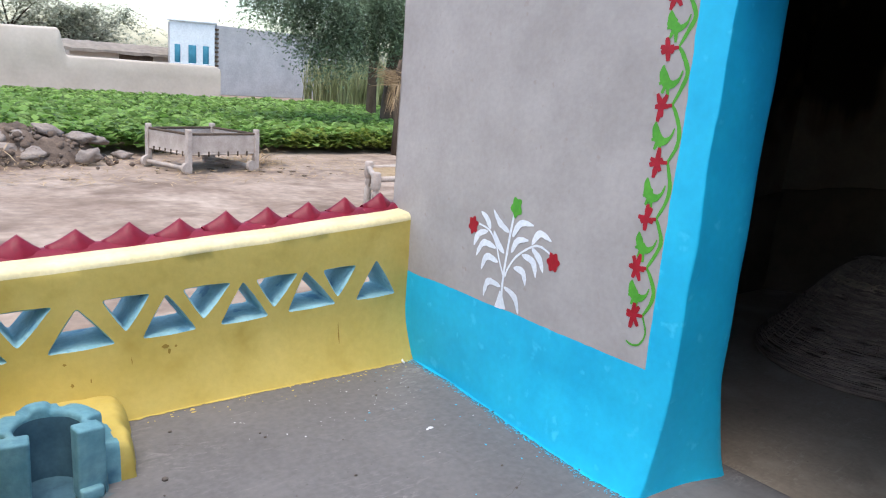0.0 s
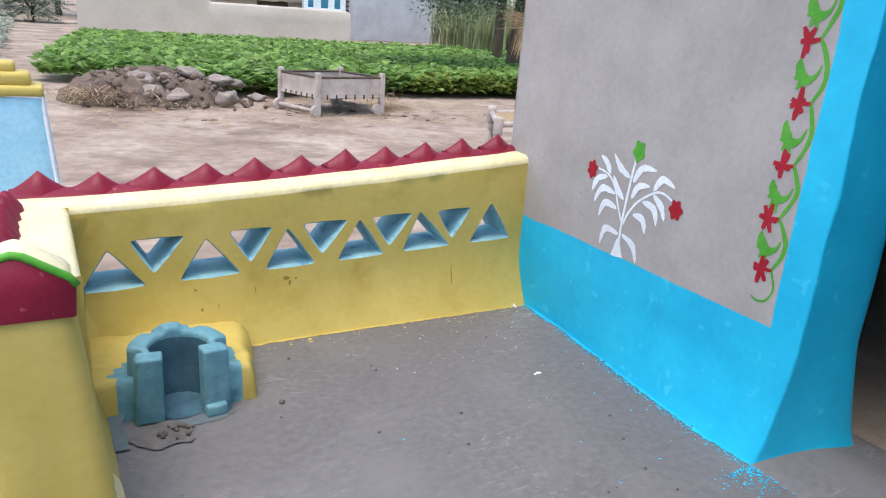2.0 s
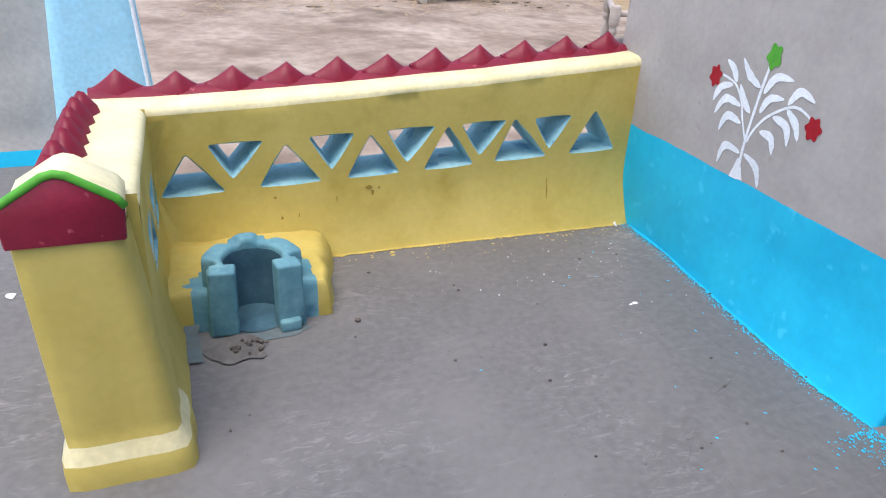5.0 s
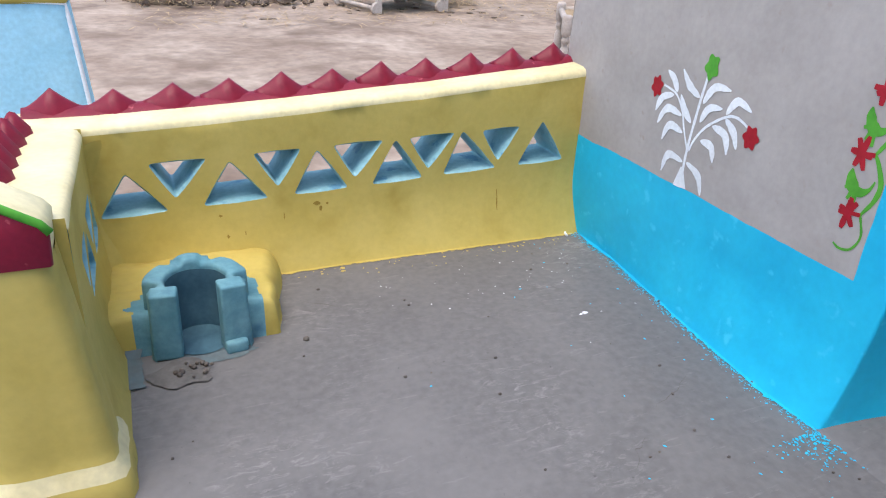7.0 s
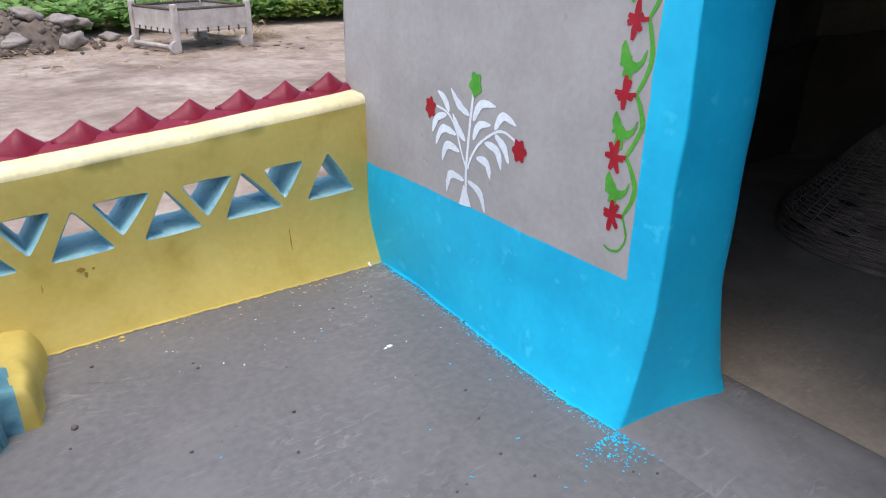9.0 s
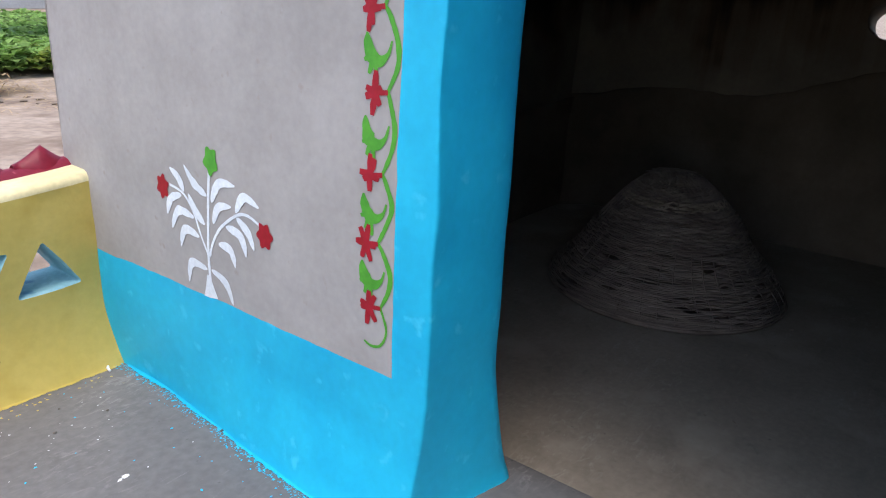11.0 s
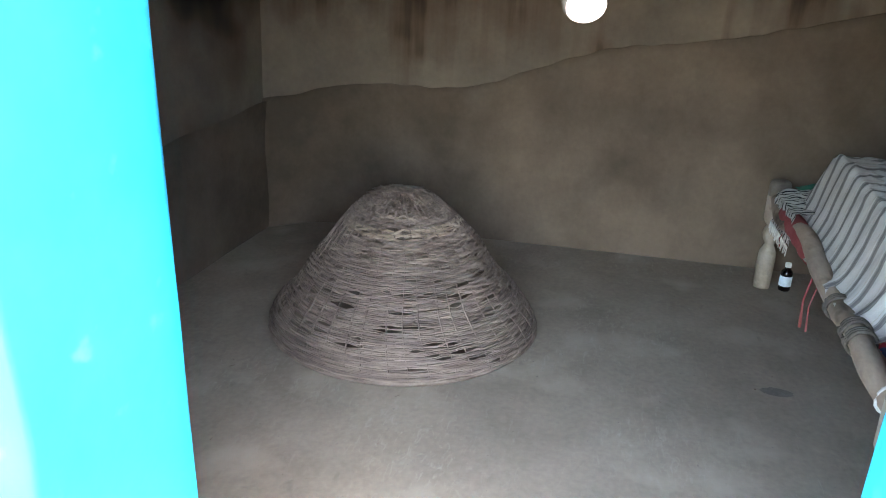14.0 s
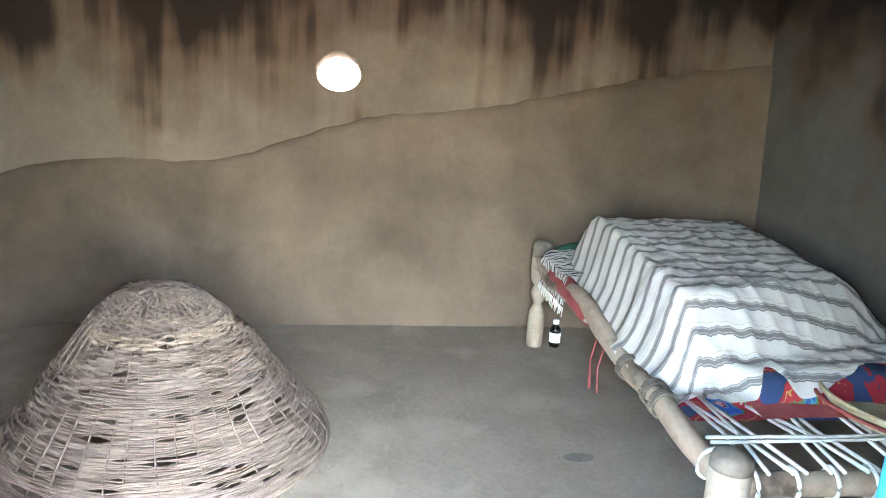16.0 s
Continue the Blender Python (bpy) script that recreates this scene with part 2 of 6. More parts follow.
def sill(i, j):
    x = -0.06 + 0.52 * i / 24
    y = -2.36 + 0.97 * j / 24
    u = i / 24
    h = 0.018 * min(1, u / 0.14) ** 0.6 if u < 0.14 else 0.018 + 0.014 * math.sin(min(1, (u - 0.14) / 0.6) * math.pi)
    if u > 0.8:
        h *= max(0.0, 1 - ((u - 0.8) / 0.2) ** 2)
    return (x, y, h + floor_h(x, y) * 0.5 - (0.004 if i in (0, 24) else 0))


thing("threshold", sheet(24, 24, sill), FLOOR, "low rounded mud threshold across the doorway", "threshold", kind="structure")


# ---------------------------------------------------------------- house front wall
def wall_bulge(y, z):
    return 0.012 * nz(0, y, z, 1.7) + 0.004 * nz(3, y, z, 6)


def wall_foot(y):
    """Where the foot of the wall runs: it swings in near the parapet and bulges out towards the door."""
    pts = [(-1.50, -0.040), (-1.38, -0.048), (-1.20, -0.058), (-1.05, -0.050), (-0.85, -0.032), (-0.62, -0.008), (-0.35, 0.014), (-0.12, 0.014), (0.2, 0.0)]
    for (a, p), (b, q) in zip(pts, pts[1:]):
        if a <= y <= b:
            return p + (q - p) * (y - a) / (b - a)
    return pts[0][1] if y < pts[0][0] else 0.0


def corner_lean(z):
    """The door's corner stands back at the foot and leans out above it."""
    t = min(1.0, max(0.0, z / 0.8))
    return 0.016 - 0.033 * t * (2 - t)


def dado_top(y):
    return 0.415 - 0.007 * y + 0.006 * nz(y, 0, 0, 5) + 0.003 * nz(y, 3, 0, 22)


def border_edge(z):
    return -1.327 + 0.010 * nz(z, 7, 0, 3) + 0.004 * nz(z, 1, 0, 16)


# plan of the wall's front, its rounded corner, the door's jamb and the inner face
DADO_ROW, ROWS = 12, 70
cols = [(0.0, 0.15 - 1.477 * k / 46) for k in range(46)]
EDGE_COL = len(cols)
cols += [(0.0, -1.327), (0.0, -1.346), (0.0, -1.37), (0.0, -1.40), (0.0, -1.411), (0.0015, -1.4165), (0.0045, -1.419), (0.012, -1.4195), (0.028, -1.4195)]
cols += [(0.028 + 0.247 * k / 8, -1.42 - 0.012 * k / 8) for k in range(1, 9)]
JAMB_COL = len(cols)
cols += [(0.298, -1.430), (0.320, -1.415), (0.335, -1.38)]
cols += [(0.335, -1.38 + 1.48 * k / 20) for k in range(1, 21)]


def front_point(i, j):
    x, y = cols[i]
    if j <= DADO_ROW:
        z = -0.02 + (dado_top(min(0.15, max(y, -1.4))) + 0.02) * j / DADO_ROW
    else:
        base = dado_top(min(0.15, max(y, -1.4)))
        z = base + (2.42 - base) * (j - DADO_ROW) / (ROWS - DADO_ROW)
    if i == EDGE_COL:
        y = border_edge(z)
    if EDGE_COL + 3 <= i <= EDGE_COL + 8:
        y += 0.006 * nz(z, 2, 0, 4) + 0.003 * nz(z, 2, 5, 17)
    foot = max(0.0, 1 - z / 0.09) ** 2 * 0.028
    skirt = wall_foot(y) * max(0.0, 1 - z / 0.26) ** 1.6
    near = max(0.0, min(1.0, (i - EDGE_COL) / 3)) * max(0.0, 1 - x / 0.28)
    y += corner_lean(z) * near
    if i < EDGE_COL + 6:
        x += -wall_bulge(y, z) + skirt
        x += 0.02 * max(0.0, (z - 0.8)) * 0.2
    elif i <= JAMB_COL:
        y += -(foot * 0.5 + 0.034 * max(0.0, 1 - z / 0.36)) * min(1.0, x / 0.2) - 0.006 * nz(x, 5, z, 4)
        x += skirt * max(0.0, 1 - x / 0.10)
        x += 0.055 * max(0.0, 1 - z / 0.5) ** 2 * max(0, (x - 0.1)) / 0.2
        x += -wall_bulge(y, z) * max(0, 1 - x / 0.08)
    elif i <= JAMB_COL + 3:
        x += 0.055 * max(0.0, 1 - z / 0.5) ** 2
        y += -foot * 0.5 - 0.034 * max(0.0, 1 - z / 0.36)
    return (x, y, z)


def front_slot(i, j):
    if i >= JAMB_COL + 1:
        return 2
    if i >= EDGE_COL or j < DADO_ROW:
        return 1
    return 0


bm = sheet(len(cols) - 1, ROWS, front_point, mat=front_slot)
sheet(1, 8, lambda i, j: (0.345 * i, 0.15, 2.42 * j / 8 - 0.4 * (1 - j / 8)), bm)
wall_front = thing("wall_front", bm, [MUD, BLUE, ROOM_WALL], "grey-brown mud wall with bright blue dado and door border", "wall", kind="structure")


def right_point(i, j):
    # the wall past the doorway
    plan = [(0.345, -4.3), (0.345, -2.42), (0.335, -2.37), (0.30, -2.345), (0.05, -2.33), (0.02, -2.335), (0.0, -2.365), (0.0, -2.46), (0.0, -4.6)]
    x, y = plan[i]
    z = -0.02 + 2.44 * j / 40
    foot = max(0.0, 1 - z / 0.09) ** 2 * 0.028
    return (x - (foot if x < 0.01 else 0), y + (foot if 0.01 < x < 0.34 else 0) + 0.008 * nz(x, 5, z, 3), z)


bm = sheet(8, 40, right_point, mat=lambda i, j: 2 if i < 2 else (1 if i < 7 or j < 7 else 0))
thing("wall_front_far", bm, [MUD, BLUE, ROOM_WALL], "mud wall with blue border beyond the doorway", "wall", kind="structure")
# head is out of view; hung low to hold sky light from the room
thing("lintel", box(0.36, 0.98, 0.75, pose(0.175, -1.88, 2.075), 0.02), BLUE, "unseen blue mud lintel over the doorway, hung low to dim the room", "lintel", kind="structure")

# added behind the camera, out of view: blocks low sky, returns warm light
bm = sheet(40, 20, lambda i, j: (-5 + 5.2 * i / 40, -4.6 + 0.01 * nz(i * 0.12, 0, j * 0.12, 2), -0.42 + 2.8 * j / 20), mat=lambda i, j: 1 if j < 6 else 0)
thing("unseen_end_wall", bm, [MUD, BLUE], "unseen plain mud wall added at the terrace end to cut low sky", "wall", kind="structure")

# ---------------------------------------------------------------- inner walls
HOLE_Y, HOLE_Z, HOLE_R = -1.785, 1.265, 0.112


def coat_line(y):
    """Height of the edge where the newer lower coat of mud ends on the back wall."""
    pts = [(-3.9, 1.42), (-3.2, 1.285), (-2.63, 1.15), (-2.35, 1.105), (-1.91, 1.05), (-1.53, 0.92), (-1.27, 0.825), (-1.0, 0.80), (-0.8, 0.813),
           (-0.5, 0.787), (-0.25, 0.73), (0.0, 0.70), (0.6, 0.66)]
    for (a, p), (b, q) in zip(pts, pts[1:]):
        if a <= y <= b:
            return p + (q - p) * (y - a) / (b - a) + 0.012 * nz(y, 0, 0, 9)
    return pts[0][1]


def room_x(y, z):
    # the back wall meets the side walls in wide curves
    c = 0.0
    if y > -0.55:
        c = 0.40 * ((y + 0.55) / 0.5) ** 2
    elif y < -3.52:
        c = 0.30 * ((y + 3.52) / 0.37) ** 2
    return 3.27 + 0.02 * nz(1, y, z, 1.3) + 0.05 * z - c * 0.8


from mathutils import geometry


def pierced(us, vs, holes, keep=lambda u, v: True, skip=0.014):
    """Triangles over a grid us x vs with holes (closed loops) left open: points, faces and the first index of each loop."""
    pts, edges, starts = [], [], []
    for h in holes:
        s = len(pts)
        starts.append(s)
        pts += [Vector(p) for p in h]
        edges += [(s + k, s + (k + 1) % len(h)) for k in range(len(h))]
    rim = [Vector(p) for h in holes for p in h]
    rim_x = np.array([p.x for p in rim]) if rim else np.zeros(0)
    rim_y = np.array([p.y for p in rim]) if rim else np.zeros(0)
    for u in us:
        for v in (vs(u) if callable(vs) else vs):
            if len(rim) and np.min((rim_x - u) ** 2 + (rim_y - v) ** 2) < skip ** 2:
                continue
            if any(inside(u, v, h) for h in holes):
                continue
            pts.append(Vector((u, v)))
    co, ed, fa, ov, oe, of = geometry.delaunay_2d_cdt(pts, edges, [], 0, 1e-5)
    out = []
    for f in fa:
        cx = sum(co[k].x for k in f) / len(f)
        cy = sum(co[k].y for k in f) / len(f)
        if keep(cx, cy) and not any(inside(cx, cy, h) for h in holes):
            out.append(f)
    return co, out


def inside(x, y, loop):
    r = False
    n = len(loop)
    for k in range(n):
        (ax, ay), (bx, by) = loop[k][:2], loop[(k + 1) % n][:2]
        if (ay > y) != (by > y) and x < (bx - ax) * (y - ay) / (by - ay) + ax:
            r = not r
    return r


SOOT = material("sooty_room_wall", (0.128, 0.102, 0.078), (0.220, 0.177, 0.135), 1.5, 40, 0.92, 0.16, 0.010, contrast=0.07, patch=0.40)


def add_soot(m):
    """Dark drips run down from the roof, in streaks and in a few broad stains."""
    n, l = m.node_tree.nodes, m.node_tree.links
    bsdf = n["Principled BSDF"]
    old = bsdf.inputs["Base Color"].links[0].from_socket
    tc = n.new("ShaderNodeTexCoord")
    mp = n.new("ShaderNodeMapping")
    mp.inputs["Scale"].default_value = (1, 7.0, 0.45)
    l.new(tc.outputs["Object"], mp.inputs["Vector"])
    st = n.new("ShaderNodeTexNoise")
    st.inputs["Scale"].default_value = 1.4
    st.inputs["Detail"].default_value = 6
    l.new(mp.outputs["Vector"], st.inputs["Vector"])
    br = n.new("ShaderNodeTexNoise")
    br.inputs["Scale"].default_value = 1.25
    br.inputs["Detail"].default_value = 3
    l.new(tc.outputs["Object"], br.inputs["Vector"])
    xyz = n.new("ShaderNodeSeparateXYZ")
    l.new(tc.outputs["Object"], xyz.inputs["Vector"])
    hi = n.new("ShaderNodeMapRange")
    hi.inputs["From Min"].default_value = 0.85
    hi.inputs["From Max"].default_value = 1.65
    hi.inputs["To Min"].default_value = -0.30
    hi.inputs["To Max"].default_value = 0.15
    l.new(xyz.outputs["Z"], hi.inputs["Value"])
    s1 = n.new("ShaderNodeMath")
    s1.operation = "ADD"
    l.new(st.outputs["Fac"], s1.inputs[0])
    l.new(hi.outputs["Result"], s1.inputs[1])
    s2 = n.new("ShaderNodeMath")
    s2.operation = "MULTIPLY_ADD"
    s2.inputs[1].default_value = 2.5
    l.new(br.outputs["Fac"], s2.inputs[0])
    l.new(s1.outputs["Value"], s2.inputs[2])
    th = n.new("ShaderNodeMapRange")
    th.inputs["From Min"].default_value = 1.70
    th.inputs["From Max"].default_value = 1.94
    th.inputs["To Max"].default_value = 0.94
    l.new(s2.outputs["Value"], th.inputs["Value"])
    tar = n.new("ShaderNodeMapRange")
    tar.inputs["From Min"].default_value = 1.46
    tar.inputs["From Max"].default_value = 1.80
    tar.inputs["To Max"].default_value = 0.75
    l.new(s2.outputs["Value"], tar.inputs["Value"])
    tan = n.new("ShaderNodeMix")
    tan.data_type = "RGBA"
    l.new(tar.outputs["Result"], tan.inputs["Factor"])
    l.new(old, tan.inputs["A"])
    tan.inputs["B"].default_value = rgb((0.095, 0.058, 0.036))
    mx = n.new("ShaderNodeMix")
    mx.data_type = "RGBA"
    l.new(th.outputs["Result"], mx.inputs["Factor"])
    l.new(tan.outputs["Result"], mx.inputs["A"])
    mx.inputs["B"].default_value = rgb((0.022, 0.016, 0.013))
    l.new(mx.outputs["Result"], bsdf.inputs["Base Color"])


add_soot(SOOT)

hole = [(HOLE_Y + HOLE_R * 1.02 * math.cos(2 * math.pi * k / 28) * (1 + 0.04 * nz(k, 0, 0, 0.5)),
         HOLE_Z + HOLE_R * 0.86 * math.sin(2 * math.pi * k / 28)) for k in range(28)]
us = [-4.1 + 4.25 * k / 75 for k in range(76)]
co, fa = pierced(us, [2.42 * k / 44 - 0.02 for k in range(45)], [hole], skip=0.03)
bm = bmesh.new()
vs = [bm.verts.new((room_x(c.x, c.y), c.x, c.y)) for c in co]
for f in fa:
    bm.faces.new([vs[k] for k in f])
ring = [[bm.verts.new((room_x(*p) + d, HOLE_Y + (p[0] - HOLE_Y) * s, HOLE_Z + (p[1] - HOLE_Z) * s - d * 0.1)) for p in hole]
        for d, s in ((0.0, 1.0), (0.015, 0.95), (0.12, 0.93), (0.30, 0.97))]
for a, b in zip(ring, ring[1:]):
    for k in range(28):
        bm.faces.new((a[k], a[(k + 1) % 28], b[(k + 1) % 28], b[k]))
wall_back = thing("wall_back", bm, SOOT, "mud back wall with soot drips and a round vent", "wall", kind="structure")


def coat(i, j):
    y = -4.05 + 4.2 * i / 160
    top = coat_line(y)
    v = j / 30
    z = -0.02 + (top + 0.02) * min(1.0, v * 30 / 28)
    off = 0.013 if j < 28 else (0.008 if j == 28 else -0.004)
    return (room_x(y, z) - off - 0.004 * nz(2, y, z, 5) * (j < 28), y, z + (0.004 if j == 29 else 0))


part("plaster_coat", sheet(160, 30, coat), ROOM_WALL, wall_back, "newer brown mud coat with a wavy upper edge")
bm = sheet(70, 40, lambda i, j: (0.1 + 3.45 * i / 70, -0.14 + 0.015 * nz(i * 0.05, 0, j * 0.05, 1.4), -0.02 + 2.44 * j / 40))
wall_left = thing("wall_left", bm, SOOT, "brown mud side wall of the room", "wall", kind="structure")
bm = sheet(70, 12, lambda i, j: (0.4 + 2.95 * i / 70, -0.153 + 0.015 * nz((i * 2.7 / 3.45 + 6) * 0.05, 0, j * 0.15, 1.4) + (0.016 if j == 12 else 0), -0.02 + (0.545 + 0.072 * 2.7 * i / 70 + 0.03 * nz(i, 0, 0, 0.12)) * min(j, 11) / 11))
part("plaster_coat", bm, ROOM_WALL, wall_left, "newer brown mud coat")
bm = sheet(70, 40, lambda i, j: (0.1 + 3.5 * i / 70, -3.89 + 0.07 * max(0.0, j / 40 - 0.35) + 0.02 * nz(i * 0.05, 9, j * 0.05, 1.4), -0.02 + 2.44 * j / 40))
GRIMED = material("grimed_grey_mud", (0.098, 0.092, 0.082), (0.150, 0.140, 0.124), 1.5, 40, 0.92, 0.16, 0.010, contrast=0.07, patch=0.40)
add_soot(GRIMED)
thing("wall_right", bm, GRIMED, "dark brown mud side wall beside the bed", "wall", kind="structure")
bm = box(4.1, 4.5, 0.12, pose(1.85, -1.95, 2.48), 0.01)
for k in range(7):
    tube([(0.1, -0.5 - 0.55 * k, 2.34), (3.5, -0.5 - 0.55 * k, 2.34)], 0.05, 10, bm)
thing("ceiling", bm, material("smoked_roof_timber", (0.05, 0.036, 0.025), (0.09, 0.065, 0.045), 8, 60), "smoke-blackened roof of poles and mud", "ceiling", kind="structure")

# ---------------------------------------------------------------- parapets with triangular openings
def rounded(corners, r=0.014, n=3):
    out = []
    k = len(corners)
    for i in range(k):
        p, a, b = Vector(corners[i]), Vector(corners[i - 1]), Vector(corners[(i + 1) % k])
        pa, pb = p + (a - p).normalized() * r, p + (b - p).normalized() * r
        for t in range(n + 1):
            w = t / n
            out.append(tuple((pa * (1 - w) ** 2 + p * 2 * w * (1 - w) + pb * w * w)))
    # points along the sides
    full = []
    for i in range(len(out)):
        a, b = Vector(out[i]), Vector(out[(i + 1) % len(out)])
        m = max(1, int((b - a).length / 0.03))
        full += [tuple(a.lerp(b, t / m)) for t in range(m)]
    return full


def grown(loop, d):
    cx = sum(p[0] for p in loop) / len(loop)
    cy = sum(p[1] for p in loop) / len(loop)
    out = []
    for x, y in loop:
        r = math.hypot(x - cx, y - cy)
        out.append((cx + (x - cx) * (r + d) / r, cy + (y - cy) * (r + d) / r))
    return out


def parapet(name, u0, u1, top, holes, thick, place, foot, label):
    """A lumpy painted wall along u, height v and depth w (0 in front), pierced by blue-lined openings; place(u, v, w) sets it in the world."""
    n = int((u1 - u0) / 0.035)
    us = [u0 + (u1 - u0) * k / n for k in range(n + 1)]
    edge = [grown(h, 0.007) for h in holes]

    def lump(u, v, w, side):
        f = foot * max(0.0, 1 - v / 0.30) ** 2
        return w + (-f if side < 0 else f * 0.5) + side * 0.006 * nz(u, v, side * 3 + u0, 3.0)

    bm = bmesh.new()
    for side, w in ((-1, 0.0), (1, thick)):
        def rows(u):
            t = top(u) - 0.032
            return [-0.02 + (t + 0.02) * k / 17 for k in range(18)]
        co, fa = pierced(us, rows, edge, keep=lambda u, v: v < top(u) - 0.031)
        vs = [bm.verts.new(place(c.x, c.y, lump(c.x, c.y, w, side))) for c in co]
        for f in fa:
            try:
                bm.faces.new([vs[k] for k in (f if side < 0 else f[::-1])])
            except ValueError:
                pass
    prof = [(-0.032, 0.0), (-0.020, 0.001), (-0.006, 0.010), (0.0, 0.028), (0.003, thick * 0.5), (0.0, thick - 0.026), (-0.006, thick - 0.008), (-0.032, thick)]

    def cap(i, j):
        u = us[i]
        dv, w = prof[j]
        v = top(u) + dv
        side = -1 if j == 0 else (1 if j == 7 else 0)
        return place(u, v, lump(u, v, w, side) if side else w)
    # upper faces go cream, with the sky's light on the yellow painted in
    sheet(n, 7, cap, bm, mat=lambda i, j: 1 if j <= 5 else 0)
    for u in (us[0], us[-1]):
        sheet(1, 8, lambda i, j: place(u, (top(u) - 0.003) * j / 8, thick * i), bm)
    bmesh.ops.remove_doubles(bm, verts=bm.verts[:], dist=0.0015)
    ob = thing(name, bm, [YELLOW, CREAM_SKYLIT], label, "parapet")
    for h, e in zip(holes, edge):
        m = len(h)
        b = bmesh.new()
        rings = []
        for loop, w in ((e, 0.0), (h, 0.010), (h, thick * 0.5), (h, thick - 0.010), (e, thick)):
            sd = -1 if w == 0.0 else (1 if w == thick else 0)
            rings.append([b.verts.new(place(p[0], p[1], lump(p[0], p[1], w, sd) if sd else w - foot * max(0.0, 1 - p[1] / 0.30) ** 2 * (1 - w / thick))) for p in loop])
        for r, s in zip(rings, rings[1:]):
            for k in range(m):
                b.faces.new((r[k], r[(k + 1) % m], s[(k + 1) % m], s[k]))
        part("opening_lining", b, PALE_BLUE, ob, "pale blue painted opening lining")
    return ob


def slope(a, b, u, u0=-1.83, u1=0.0):
    return a + (b - a) * (u - u0) / (u1 - u0)


apex = (-0.176, -0.521, -0.795, -1.09, -1.394, -1.725)
feet = ((-0.267, -0.068), (-0.592, -0.377), (-0.881, -0.689), (-1.173, -0.984), (-1.486, -1.276), (-1.813, -1.61))
dips = ((-0.436, -0.285, -0.363), (-0.737, -0.562, -0.66), (-1.026, -0.85, -0.951), (-1.309, -1.154, -1.234), (-1.648, -1.473, -1.577))
holes = [rounded([(l, slope(0.258, 0.318, l)), (r, slope(0.258, 0.318, r)), (a, slope(0.395, 0.485, a))]) for a, (l, r) in zip(apex, feet)]
holes += [rounded([(l, slope(0.425, 0.468, l)), (c, slope(0.305, 0.345, c)), (r, slope(0.425, 0.472, r))]) for l, r, c in dips]


def top_back(u):
    return 0.572 + 0.112 * max(0.0, (u + 1.83) / 1.83) ** 1.4 + 0.004 * nz(u, 0, 0, 4)


parapet_back = parapet("parapet_wall", -2.04, 0.015, top_back, holes, 0.21, lambda u, v, w: (u, w, v), 0.075,
                       "yellow mud parapet pierced by a row of blue-lined triangles")


def fillet(i, j):
    """Rounded inner corner where the two parapets run together."""
    z = 0.535 * j / 24
    r = 0.022 + 0.055 * max(min(1.0, (z - 0.40) / 0.12), min(1.0, max(0.0, (0.26 - z) / 0.12)))
    a = math.pi / 2 * i / 8
    foot = max(0.0, 1 - z / 0.30) ** 2
    x0, y0 = -1.834 + 0.05 * foot, 0.004 - 0.075 * foot
    return (x0 + r - r * math.sin(a), y0 - r + r * math.cos(a), z - 0.01)


part("corner_fillet", sheet(8, 24, fillet), YELLOW, parapet_back)


def tooth_mesh(width, height, deep):
    """A mud pyramid with a sharp worn ridge and a sloping front."""
    b = bmesh.new()
    secs = []
    for k in range(9):
        t = k / 8
        s = 1 - abs(2 * t - 1)
        h = height * (0.26 + 0.74 * s ** 1.3)
        x = (t - 0.5) * width
        d = deep * (0.5 + 0.5 * s)
        secs.append([b.verts.new(p) for p in ((x, -d * 0.5, -0.012), (x, -d * 0.42, h * 0.35), (x, -d * 0.10, h * 0.94), (x, 0.004, h), (x, d * 0.12, h * 0.92), (x, d * 0.42, h * 0.3), (x, d * 0.5, -0.012))])
    for r, s in zip(secs, secs[1:]):
        for k in range(6):
            b.faces.new((r[k], r[k + 1], s[k + 1], s[k]))
    b.faces.new(secs[0])
    b.faces.new(secs[-1][::-1])
    return b


teeth = tooth_mesh(0.186, 0.080, 0.10)
first = part("tooth", teeth, RED, parapet_back, "dark red painted mud tooth")
first.matrix_basis = pose(-0.075, 0.155, top_back(-0.075), 0, 3, 0)
for k in range(1, 11):
    u = -0.075 - 0.1835 * k
    m = pose(u, 0.155 + random.uniform(-0.006, 0.006), top_back(u) - 0.003, 0, random.uniform(-1, 4), random.uniform(-3, 3))
    again(first, parapet_back, m @ Matrix.Diagonal((random.uniform(0.97, 1.06), 1, random.uniform(0.9, 1.12), 1)))


bm = bmesh.new()
sheet(60, 4, lambda i, j: (-2.0 + 2.0 * i / 60, 0.10 + 0.11 * j / 4, top_back(-2.0 + 2.0 * i / 60) + (0.0, 0.020, 0.026, 0.020, -0.002)[j] - 0.001 + 0.004 * nz(i, j, 0, 0.6)), bm)
part("red_band", bm, RED, parapet_back, "dark red painted ridge under the teeth")


def top_left(u):
    return 0.570 + 0.085 * u ** 1.3 + 0.004 * nz(u, 5, 0, 4)


lh = []
for a in (0.16, 0.43):
    lh.append(rounded([(a - 0.10, 0.26), (a + 0.10, 0.26), (a, 0.40)]))
for a in (0.295, 0.565):
    lh.append(rounded([(a - 0.085, 0.43), (a, 0.31), (a + 0.085, 0.43)]))
parapet_left = parapet("parapet_wall", 0.01, 0.88, top_left, lh, 0.185, lambda u, v, w: (-1.83 - w, -u, v), 0.05,
                       "short yellow mud parapet pierced by blue-lined triangles")
